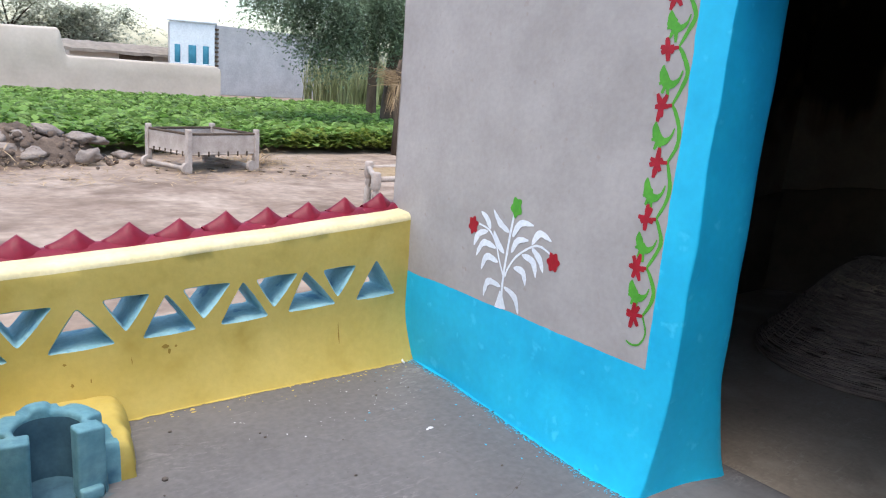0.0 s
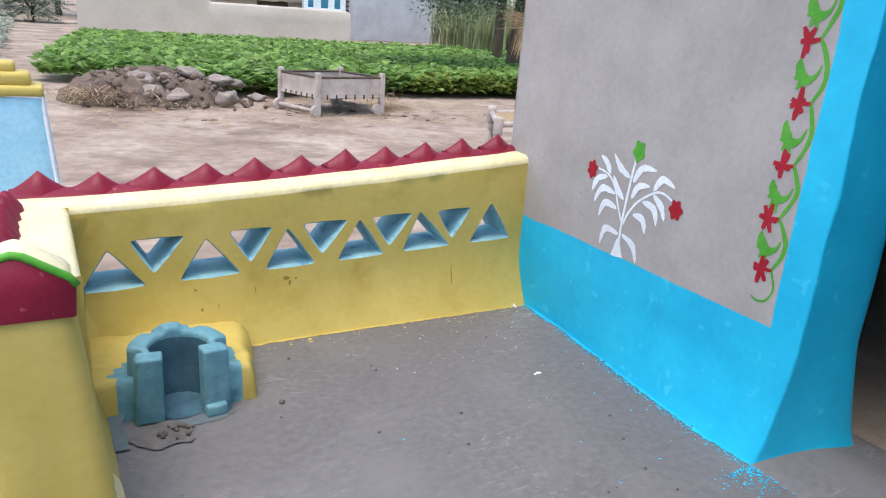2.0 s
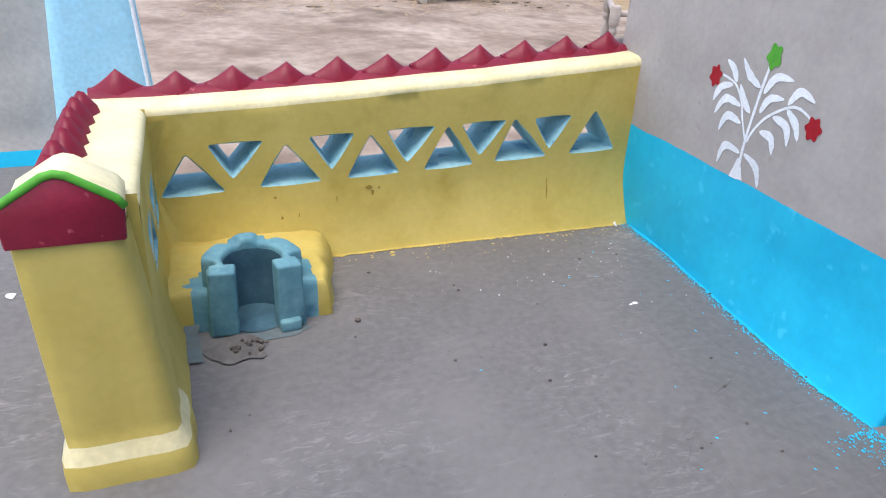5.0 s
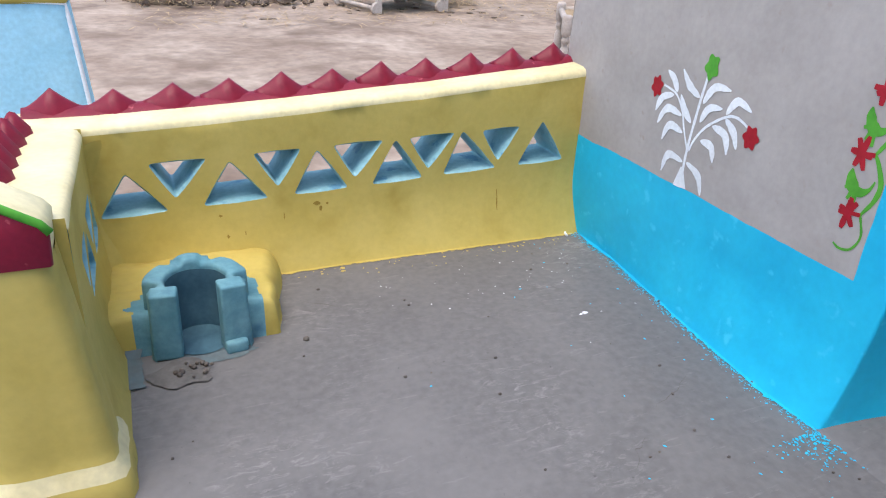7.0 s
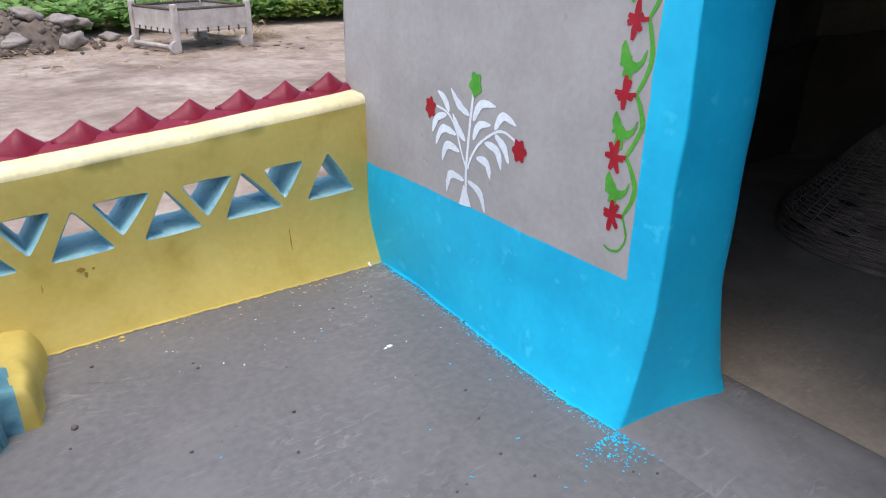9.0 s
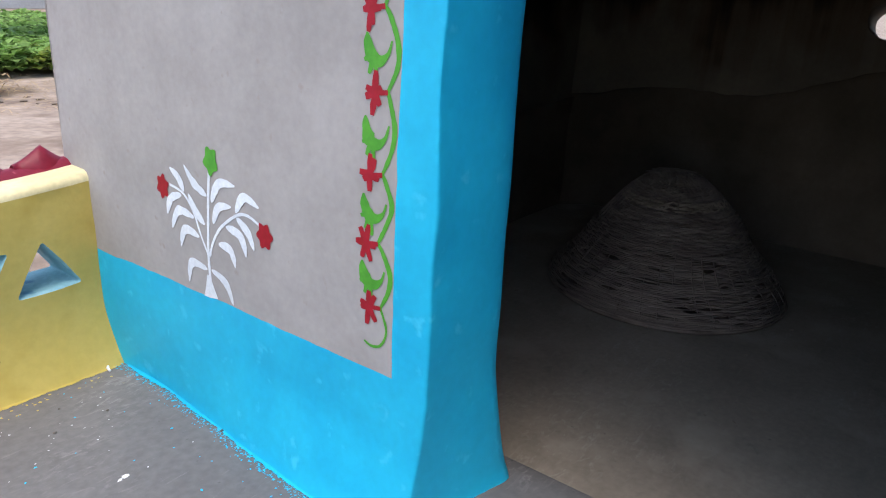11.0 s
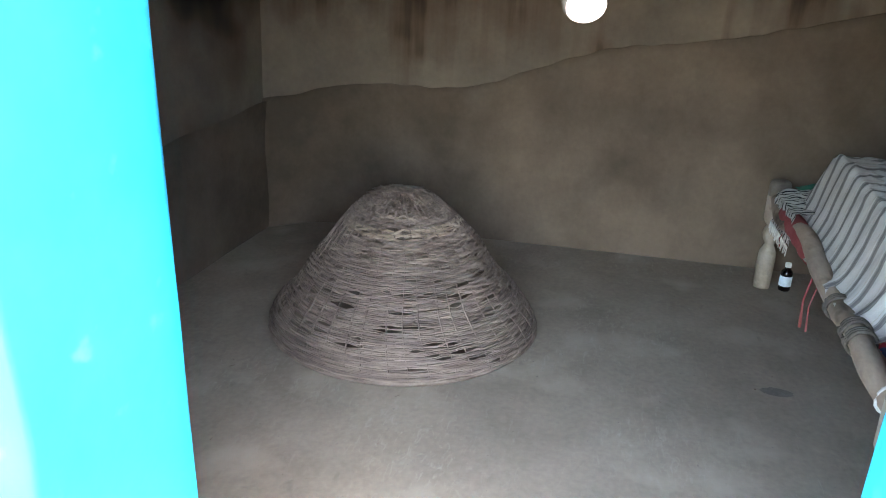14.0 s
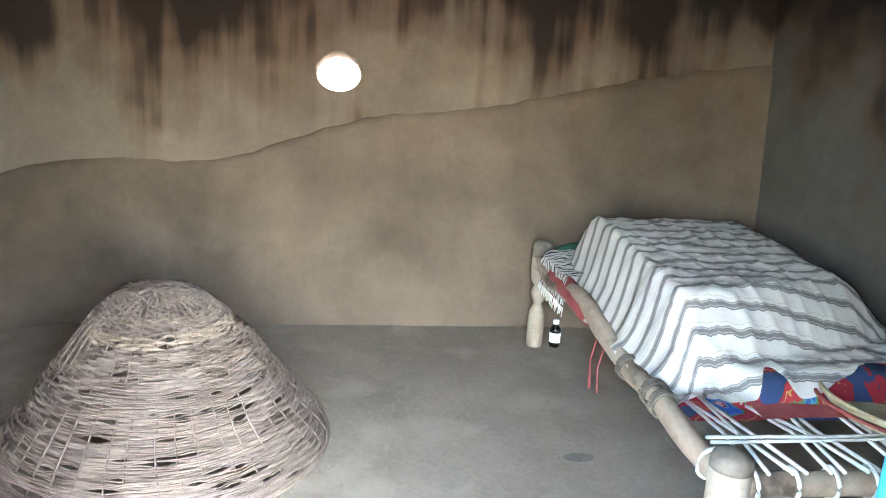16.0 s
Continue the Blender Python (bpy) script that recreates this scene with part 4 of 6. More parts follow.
FAINT_WASH = material("faint_blue_wash", (0.125, 0.145, 0.152), (0.125, 0.185, 0.205), 16, 60, 0.8, 0.2, 0.004)
part("floor_wash", sheet(60, 8, wash), FAINT_WASH, stove, "thin blue wash on the floor at the mouth")
ASH = material("ash_and_soot", (0.11, 0.105, 0.10), (0.19, 0.18, 0.175), 12, 70, 0.95, 0.5, 0.006)
b = sheet(24, 24, lambda i, j: (-0.065 + 0.095 * math.cos(2 * math.pi * i / 24) * j / 24 * (1 + 0.5 * nz(math.cos(i * 0.2618), math.sin(i * 0.2618), 0, 1.6)), -0.160 + 0.062 * math.sin(2 * math.pi * i / 24) * j / 24 * (1 + 0.5 * nz(math.cos(i * 0.2618), math.sin(i * 0.2618), 0, 1.6)),
                                0.010 - 0.007 * j / 24 + 0.002 * nz(i, j, 0, 0.5)))
part("ash", b, ASH, stove, "grey ash and soot before the mouth")
for k in range(14):
    t = bmesh.new()
    bmesh.ops.create_icosphere(t, subdivisions=1, radius=random.uniform(0.004, 0.010), matrix=pose(random.gauss(-0.07, 0.03), random.gauss(-0.16, 0.022), 0.012))
    part("charcoal", t, PEBBLE, stove, "black charcoal bit")
b = sheet(20, 1, lambda i, j: (-0.175 - 0.045 * j + 0.01 * nz(i, j, 0, 0.6), -0.03 - 0.17 * i / 20, 0.005 + (0.02 if i < 2 else 0)))
part("paint_smear", b, FAINT_WASH, stove)

# fine cracks in the floor
CRACK = material("crack_shadow", (0.10, 0.09, 0.085), (0.14, 0.13, 0.12), 20, 90)
b = bmesh.new()
for x0, y0, a, ln in ((-1.22, -0.30, -0.5, 0.16), (-0.42, -1.18, 0.5, 0.22), (-0.62, -1.35, 0.8, 0.13), (-1.70, -0.62, 0.1, 0.16), (-0.9, -1.75, 0.3, 0.15)):
    rows = []
    for k in range(13):
        t = k / 12
        x = x0 + ln * t * math.cos(a) + 0.012 * nz(t, x0, 0, 5)
        y = y0 + ln * t * math.sin(a) + 0.02 * nz(t, y0, 3, 4)
        w = 0.0011 * (1 - abs(2 * t - 1)) + 0.0003
        rows.append([b.verts.new((x, y - w, floor_h(x, y) + 0.003)), b.verts.new((x, y + w, floor_h(x, y) + 0.003))])
    for r, q in zip(rows, rows[1:]):
        b.faces.new((r[0], q[0], q[1], r[1]))
thing("floor_cracks", b, CRACK, "hairline cracks in the dried mud floor", "cracks", kind="stuff")

# ---------------------------------------------------------------- woven basket in the room
CANE = material("weathered_cane", (0.105, 0.077, 0.062), (0.225, 0.175, 0.145), 9, 120, 0.8, 0.5, 0.003, stretch=(1, 1, 4), spots=((0.12, 0.09, 0.078), 12, 0.60), soft=0.2, island=0.28)
PALE_CANE = material("pale_cane", (0.20, 0.152, 0.115), (0.31, 0.245, 0.19), 14, 120, 0.8, 0.5, 0.003, island=0.25)
BX, BY = 2.115, -1.235
basket = group_at("wicker_basket", pose(BX, BY, 0.004), "large upturned dome of weathered woven cane", "basket")
prof = [(0.530, 0.008), (0.545, 0.026), (0.546, 0.058), (0.530, 0.105), (0.492, 0.160), (0.450, 0.215), (0.408, 0.275), (0.362, 0.335), (0.316, 0.392), (0.270, 0.445),
        (0.222, 0.492), (0.176, 0.528), (0.132, 0.553), (0.088, 0.568), (0.048, 0.575)]


def dome(t):
    """Radius and height along the basket's side, t from the rim (0) to the crown (1)."""
    f = t * (len(prof) - 1)
    k = min(int(f), len(prof) - 2)
    (r0, z0), (r1, z1) = prof[k], prof[k + 1]
    w = f - k
    return r0 + (r1 - r0) * w, z0 + (z1 - z0) * w


prof = [(r * (1.012 - 0.10 * z) * (1 - 0.072 * math.sin(math.pi * min(1.0, z / 0.55))), z * 0.962) for r, z in prof]
STAKES = 42
lengths = [0.0]
for (a, c), (d, e) in zip(prof, prof[1:]):
    lengths.append(lengths[-1] + math.hypot(d - a, e - c))


def at_length(s):
    for k in range(len(prof) - 1):
        if s <= lengths[k + 1] or k == len(prof) - 2:
            w = (s - lengths[k]) / (lengths[k + 1] - lengths[k])
            return (prof[k][0] + (prof[k + 1][0] - prof[k][0]) * w, prof[k][1] + (prof[k + 1][1] - prof[k][1]) * w)


COURSES = 72


def strip(pts, halves, normals, thick, bm):
    """A flat cane strip: lens-shaped section, halves = half widths along the side, normals = outward directions."""
    rings = []
    for p, h, nrm in zip(pts, halves, normals):
        up = Vector((-nrm.x * nrm.z, -nrm.y * nrm.z, nrm.x * nrm.x + nrm.y * nrm.y)).normalized()
        p = Vector(p)
        rings.append([bm.verts.new(p + up * h), bm.verts.new(p + up * h * 0.4 + nrm * thick), bm.verts.new(p - up * h * 0.5 + nrm * thick * 0.9), bm.verts.new(p - up * h), bm.verts.new(p - nrm * thick)])
    for a, c in zip(rings, rings[1:]):
        for k in range(5):
            bm.faces.new((a[k], a[(k + 1) % 5], c[(k + 1) % 5], c[k]))
    bm.faces.new(rings[0][::-1])
    bm.faces.new(rings[-1])


slits = [(random.uniform(3, COURSES - 8), random.uniform(0, 6.28), random.uniform(0.05, 0.18)) for k in range(330)]
for c in range(COURSES):
    s = lengths[-1] * (c + 0.3) / COURSES
    r, z = at_length(s)
    r2, z2 = at_length(min(s + 0.01, lengths[-1]))
    tilt = math.atan2(r - r2, max(1e-4, z2 - z))
    n = max(40, int(STAKES * 5 * (0.35 + 0.65 * r / 0.54)))
    b = bmesh.new()
    for strand in range(2):
        at = random.uniform(0, 6.28)
        left = 2 * math.pi
        while left > 0.05:
            run = min(left, random.uniform(1.2, 3.6))
            m = max(6, int(n * run / 6.283))
            over = random.uniform(0.0, 0.08)
            ph = random.uniform(0, 9)
            pts, halves, normals = [], [], []
            for k in range(m + 1):
                a = at + (run + over) * k / m
                weave = 0.0052 * math.cos(STAKES / 2 * a + math.pi * (c % 2) + 0.25 * math.sin(3 * a))
                wob = 0.0032 * nz(math.cos(a) * 2, math.sin(a) * 2, c * 1.7 + strand, 1.5) + 0.0014 * nz(a, c + ph, strand, 5)
                half = 0.0031 * (1 + 0.34 * nz(a, c + ph, strand + 3, 3))
                for sc, sa, sw in slits:
                    if abs(sc - c) < 1.2 and abs((a - sa + math.pi) % (2 * math.pi) - math.pi) < sw:
                        q = 1 - abs((a - sa + math.pi) % (2 * math.pi) - math.pi) / sw
                        half *= 1 - 0.38 * q
                        wob += (0.0052 if c > sc else -0.0052) * q
                q = 0.012 * nz(math.cos(a), math.sin(a), c * 0.06, 1.2) + weave + 0.0012 * (k % 2) * nz(k, c, 1, 3)
                ds = (strand - 0.5) * 0.0060 + wob
                rr = r + q * math.cos(tilt) - ds * math.sin(tilt)
                zz = z + q * math.sin(tilt) + ds * math.cos(tilt) + 0.006 * nz(math.cos(a), math.sin(a), 7, 1.4)
                pts.append((rr * math.cos(a), rr * math.sin(a) + 0.034 * zz, max(0.005, zz)))
                halves.append(half)
                normals.append(Vector((math.cos(a) * math.cos(tilt), math.sin(a) * math.cos(tilt), math.sin(tilt))))
            strip(pts, halves, normals, 0.0016, b)
            at += run
            left -= run
    part("weaver", b, PALE_CANE if 50 <= c <= 53 else CANE, basket, smooth=False)
for k in range(STAKES):
    a = 2 * math.pi * (k + random.uniform(-0.15, 0.15)) / STAKES
    pts = []
    for j in range(15):
        r, z = prof[j]
        pts.append(((r + 0.0005) * math.cos(a + 0.02 * math.sin(j)), (r + 0.0005) * math.sin(a + 0.02 * math.sin(j)) + 0.034 * z, z))
    part("stake", tube(pts, 0.0030, 5), CANE, basket)
b = bmesh.new()
for k in range(34):
    a = random.uniform(0, 6.28)
    ln, off = random.uniform(0.05, 0.125), random.uniform(-0.075, 0.075)
    pts = [(ln * t * math.cos(a) - off * math.sin(a), ln * t * math.sin(a) + off * math.cos(a) + 0.028, 0.560 - 0.9 * ((ln * t) ** 2 + off * off) + 0.006 * random.random()) for t in (-1, -0.5, 0, 0.5, 1)]
    tube(pts, random.uniform(0.004, 0.009), 5, b, flat=0.4)
part("crown_knot", b, CANE, basket, "tangled canes at the crown")
b = bmesh.new()
for k in range(3):
    tube([((0.536 + 0.010 * (k == 1)) * math.cos(2 * math.pi * j / 90), (0.536 + 0.010 * (k == 1)) * math.sin(2 * math.pi * j / 90), 0.008 + 0.009 * k) for j in range(91)], 0.007, 6, b)
part("rim", b, CANE, basket, "bound cane rim")

# ---------------------------------------------------------------- rope bed with bedding
BED_WOOD = material("worn_bed_timber", (0.20, 0.145, 0.105), (0.38, 0.30, 0.235), 7, 80, 0.7, 0.6, 0.006, stretch=(0.5, 1, 1), spots=((0.075, 0.055, 0.042), 9, 0.54), soft=0.14)
LEG_WOOD = material("turned_leg_timber", (0.28, 0.23, 0.18), (0.42, 0.355, 0.285), 9, 80, 0.65, 0.35, 0.004, spots=((0.20, 0.155, 0.11), 12, 0.66))
CORD = material("white_cord", (0.55, 0.53, 0.49), (0.70, 0.68, 0.64), 30, 200, 0.85, 0.4, 0.002, island=0.15)
RED_CLOTH = material("faded_red_cloth", (0.24, 0.045, 0.05), (0.34, 0.09, 0.085), 12, 150, 0.9, 0.4, 0.003)
LX0, LX1, LY0, LY1 = 1.165, 3.0, -2.745, -3.72
RAIL_Z = 0.40
bed = group_at("rope_bed", pose(0, 0, 0.003), "wooden rope bed with turned legs and white cords", "bed")
leg_prof = [(0.040, 0.0), (0.043, 0.012), (0.044, 0.10), (0.042, 0.16), (0.030, 0.185), (0.022, 0.20), (0.036, 0.222), (0.043, 0.245), (0.036, 0.268), (0.026, 0.282), (0.044, 0.30),
            (0.050, 0.315), (0.051, 0.40), (0.050, 0.452), (0.046, 0.468), (0.034, 0.477)]
far_prof = [(r * 0.92, z * 1.10) for r, z in leg_prof]
for x, y, pr, sd in ((LX0, LY0, leg_prof, 1), (LX0, LY1, leg_prof, 2), (LX1, LY0 - 0.03, far_prof, 3), (LX1, LY1, far_prof, 4)):
    part("leg", lathe(pr, 22, m=pose(x, y, 0), wob=0.05, seed=sd), LEG_WOOD, bed, "pale turned bed leg")

WORN_TOP = material("worn_dark_leg_top", (0.09, 0.075, 0.062), (0.21, 0.18, 0.15), 14, 90, 0.7, 0.4, 0.004)
part("leg_top", lathe([(0.0512, 0.440), (0.0515, 0.453), (0.0475, 0.471), (0.036, 0.480), (0.012, 0.482)], 22, m=pose(LX0, LY0, 0)), WORN_TOP, bed, "dark worn top of the bed leg")
part("leg_top", lathe([(r * 0.93, z * 1.103) for r, z in ((0.0515, 0.415), (0.0515, 0.453), (0.0475, 0.471), (0.036, 0.480), (0.012, 0.482))], 22, m=pose(LX1, LY0 - 0.03, 0)), WORN_TOP, bed, "dark worn top of the bed leg")


def pole(a, c, r, wav, seed):
    pts, rads = [], []
    for k in range(61):
        t = k / 60
        p = Vector(a).lerp(Vector(c), t)
        pts.append((p.x + wav * nz(t, seed, 0, 4), p.y + wav * nz(t, seed, 3, 4), p.z + wav * nz(t, seed, 6, 4)))
        rads.append(r * (1 + 0.12 * nz(t, seed, 9, 7) + 0.30 * max(0.0, nz(t, seed, 4, 13) - 0.25)))
    return tube(pts, rads, 12)


part("side_rail", pole((LX0, LY0, RAIL_Z), (LX1, LY0 - 0.03, RAIL_Z + 0.05), 0.034, 0.055, 1), BED_WOOD, bed, "knotty brown side pole")
part("side_rail", pole((LX0, LY1, RAIL_Z), (LX1, LY1, RAIL_Z + 0.05), 0.034, 0.02, 2), BED_WOOD, bed)
part("end_rail", pole((LX0, LY0, RAIL_Z - 0.01), (LX0, LY1, RAIL_Z - 0.01), 0.032, 0.008, 3), BED_WOOD, bed)
part("end_rail", pole((LX1, LY0, RAIL_Z + 0.05), (LX1, LY1, RAIL_Z + 0.05), 0.032, 0.008, 4), BED_WOOD, bed)
part("cloth_wrap", tube([(2.74 - 0.062 * k, LY0 - 0.028 + 0.002 * (k % 2), RAIL_Z + 0.043 - 0.002 * k) for k in range(9)], [0.043 + 0.003 * (k % 2) for k in range(9)], 12), RED_CLOTH, bed, "faded red cloth wound on the rail")
for x, z1, r in ((2.10, 0.20, 0.006), (2.02, 0.22, 0.004), (2.62, 0.33, 0.004)):
    part("hanging_strip", tube([(x, LY0 - 0.0, RAIL_Z + 0.01), (x + 0.01, LY0 + 0.015, (RAIL_Z + z1) / 2), (x - 0.005, LY0 + 0.012, z1)], [r * 0.7, r * 0.6, r], 6), RED_CLOTH, bed)


def loop_cord(cx, cy, cz, r, plane, name="cord_loop"):
    pts = []
    for k in range(17):
        a = 2 * math.pi * k / 16
        if plane == "x":
            pts.append((cx + 0.012 * math.sin(a * 0.5), cy + r * math.cos(a), cz + r * math.sin(a)))
        else:
            pts.append((cx + r * math.cos(a), cy + 0.014 * math.sin(a * 0.5), cz + r * math.sin(a)))
    part(name, tube(pts, 0.006, 6), CORD, bed)


loop_cord(LX0 + 0.075, LY0, RAIL_Z, 0.041, "x")
ROPE = material("dark_old_rope", (0.07, 0.06, 0.05), (0.14, 0.12, 0.10), 40, 150, 0.9, 0.5, 0.003)
for x0 in (1.52, 1.60, 1.83):
    pts = []
    for k in range(49):
        a = 2 * math.pi * k / 16
        t = (x0 - LX0) / (LX1 - LX0)
        pts.append((x0 + 0.012 * k / 16, LY0 - 0.03 * t + 0.055 * nz(t, 1, 3, 4) + 0.040 * math.cos(a), RAIL_Z + 0.05 * t + 0.055 * nz(t, 1, 6, 4) + 0.040 * math.sin(a)))
    part("rope_binding", tube(pts, 0.0055, 6), ROPE, bed, "dark rope wound on the rail")
for k in range(8):
    loop_cord(LX0, LY0 - 0.07 - 0.105 * k, RAIL_Z - 0.01, 0.040, "y")
for k in range(9):
    y = LY0 - 0.06 - 0.1 * k
    tip = (1.60, y - 0.02 + 0.05 * math.sin(k), RAIL_Z + 0.01)
    part("foot_cord", tube([(LX0 - 0.01, y, RAIL_Z + 0.025), (1.38, y - 0.04 + 0.06 * (k % 2), RAIL_Z + 0.012), tip], 0.0055, 6), CORD, bed)
    part("foot_cord", tube([(LX0 - 0.01, y - 0.035, RAIL_Z + 0.025), (1.38, y - 0.08 + 0.06 * (k % 2), RAIL_Z + 0.010), tip], 0.0055, 6), CORD, bed)
part("cross_cord", tube([(1.30, LY0 - 0.02, RAIL_Z + 0.03), (1.32, LY0 - 0.4, RAIL_Z + 0.018), (1.31, LY1, RAIL_Z + 0.03)], 0.005, 6), CORD, bed)
part("cross_cord", tube([(1.325, LY0 - 0.02, RAIL_Z + 0.03), (1.34, LY0 - 0.4, RAIL_Z + 0.018), (1.33, LY1, RAIL_Z + 0.03)], 0.005, 6), CORD, bed)
WEB = material("woven_bed_web", (0.16, 0.05, 0.055), (0.30, 0.14, 0.13), 22, 120, 0.9, 0.5, 0.004)
b = sheet(40, 24, lambda i, j: (1.55 + 1.42 * i / 40, LY0 - 0.02 - 0.94 * j / 24, RAIL_Z + 0.004 + 0.045 * i / 40 - 0.03 * math.sin(math.pi * j / 24) + 0.004 * ((i + j) % 2)))
part("webbing", b, WEB, bed, "dark woven bed webbing")


def cloth_material(name, stripes):
    """Stripes along the cloth's own length (its UV), cream ground, grey bands, fine yellowish lines."""
    m = material(name, (0.48, 0.455, 0.43), (0.57, 0.545, 0.515), 10, 260, 0.95, 0.5, 0.003)
    n, l = m.node_tree.nodes, m.node_tree.links
    bsdf = n["Principled BSDF"]
    old = bsdf.inputs["Base Color"].links[0].from_socket
    uv = n.new("ShaderNodeTexCoord")
    xyz = n.new("ShaderNodeSeparateXYZ")
    l.new(uv.outputs["UV"], xyz.inputs["Vector"])
    wv = n.new("ShaderNodeMath")
    wv.operation = "MULTIPLY"
    wv.inputs[1].default_value = stripes
    l.new(xyz.outputs["X"], wv.inputs[0])
    fr = n.new("ShaderNodeMath")
    fr.operation = "FRACT"
    l.new(wv.outputs["Value"], fr.inputs[0])
    rp = n.new("ShaderNodeValToRGB")
    rp.color_ramp.interpolation = "CONSTANT"
    el = rp.color_ramp.elements
    el[0].position, el[0].color = 0.0, (1, 1, 1, 1)
    el[1].position, el[1].color = 0.34, (0.30, 0.29, 0.30, 1)
    for p, c in ((0.40, (0.66, 0.64, 0.63, 1)), (0.43, (0.31, 0.30, 0.32, 1)), (0.58, (0.70, 0.68, 0.66, 1)), (0.61, (0.44, 0.43, 0.44, 1)), (0.66, (1, 1, 1, 1)), (0.80, (0.72, 0.62, 0.42, 1)), (0.82, (1, 1, 1, 1))):
        e = el.new(p)
        e.color = c
    l.new(fr.outputs["Value"], rp.inputs["Fac"])
    mx = n.new("ShaderNodeMix")
    mx.data_type, mx.blend_type = "RGBA", "MULTIPLY"
    mx.inputs["Factor"].default_value = 1.0
    l.new(old, mx.inputs["A"])
    l.new(rp.outputs["Color"], mx.inputs["B"])
    l.new(mx.outputs["Result"], bsdf.inputs["Base Color"])
    return m


STRIPED = cloth_material("striped_sheet", 11.5)


def heap(x, y):
    """Height of the bedding heap over the bed."""
    u = min(max((x - 1.56 - 0.26 * max(0.0, -3.08 - y)) / 0.27, 0.0), 1.0)
    w = min(max((2.86 - x) / 0.22, 0.0), 1.0)
    v = min(max((-2.785 - y) / 0.11, 0.0), 1.0)
    q = min(max((y + 3.80) / 0.30, 0.0), 1.0)
    s = lambda t: t * t * (3 - 2 * t)
    h = 0.288 * s(u) ** 0.8 * s(w) * s(v) ** 0.7 * (0.25 + 0.75 * s(q))
    return RAIL_Z + 0.03 + h * (0.86 + 0.14 * s(min(max((x - 1.9) / 0.6, 0), 1)))


def quilt_z(x, y):
    """Top of the folded quilt under the sheet."""
    x0 = 1.60 - 0.095 * min(1.0, max(0.0, (-2.94 - y) / 0.10))
    u = min(1.0, max(0.0, (x - x0) / 0.07))
    v = min(1.0, max(0.0, (-2.80 - y) / 0.06))
    w = min(1.0, max(0.0, (y + 3.80) / 0.06))
    return RAIL_Z + 0.012 + 0.085 * (u * v * w) ** 0.55 + 0.010 * nz(x, y, 0, 6) * u


def sheet_cloth():
    b = bmesh.new()
    layer = b.loops.layers.uv.new("UVMap")
    nu, nv = 150, 110
    vs = []
    for i in range(nu + 1):
        row = []
        for j in range(nv + 1):
            x = 1.53 + 1.34 * i / nu
            y = -2.765 - 1.0 * j / nv
            # hem of the near end hangs in scallops
            q = j / nv
            edge = 0.085 * math.exp(-((q - 0.31) / 0.04) ** 2) + 0.24 * max(0.0, q - 0.36) + 0.04 * math.exp(-((q - 0.66) / 0.06) ** 2) + 0.02 * nz(j, 0, 0, 0.09)
            x = 1.50 + max(0.0, edge) * max(0.0, 1 - i / 40) + 1.31 * i / nu
            z = max(heap(x, y), quilt_z(x, y) + 0.004) + 0.012
            fold = 0.007 * nz(x * 3, y * 1.2, 2, 3) + 0.008 * math.sin(x * 42 + 3 * nz(x, y, 0, 4)) * max(0, 1 - j / 40) + 0.003 * math.sin(y * 38 + 5 * nz(x, y, 5, 3)) * max(0, 1 - i / 50)
            ridge = 1 - abs(nz(x * 0.6 + y * 0.5, y * 1.5 - x * 0.7, 4, 5))
            fold += 0.010 * ridge ** 8 + 0.008 * (1 - abs(nz(x * 1.2, y * 0.8, 8, 9))) ** 10 + 0.0025 * nz(x, y, 2, 34)
            z += fold
            if j < 6:
                z = z - 0.030 * (1 - j / 6)
                y += 0.03 * (1 - j / 6)
            row.append(b.verts.new((x, y, z)))
        vs.append(row)
    # length along the cloth for the stripes
    su = {}
    for j in range(nv + 1):
        t = 2.0
        for i in range(nu, -1, -1):
            if i < nu:
                d = vs[i + 1][j].co - vs[i][j].co
                t -= 0.75 * math.hypot(d.x, d.z) + 0.25 * abs(d.x)
            su[(i, j)] = t
    for i in range(nu):
        for j in range(nv):
            f = b.faces.new((vs[i][j], vs[i + 1][j], vs[i + 1][j + 1], vs[i][j + 1]))
            for lp, (p, q) in zip(f.loops, ((i, j), (i + 1, j), (i + 1, j + 1), (i, j + 1))):
                lp[layer].uv = (su[(p, q)], q / nv)
    return b


spread = thing("bed_sheet", sheet_cloth(), STRIPED, "crumpled cream and grey striped sheet over folded bedding", "sheet")


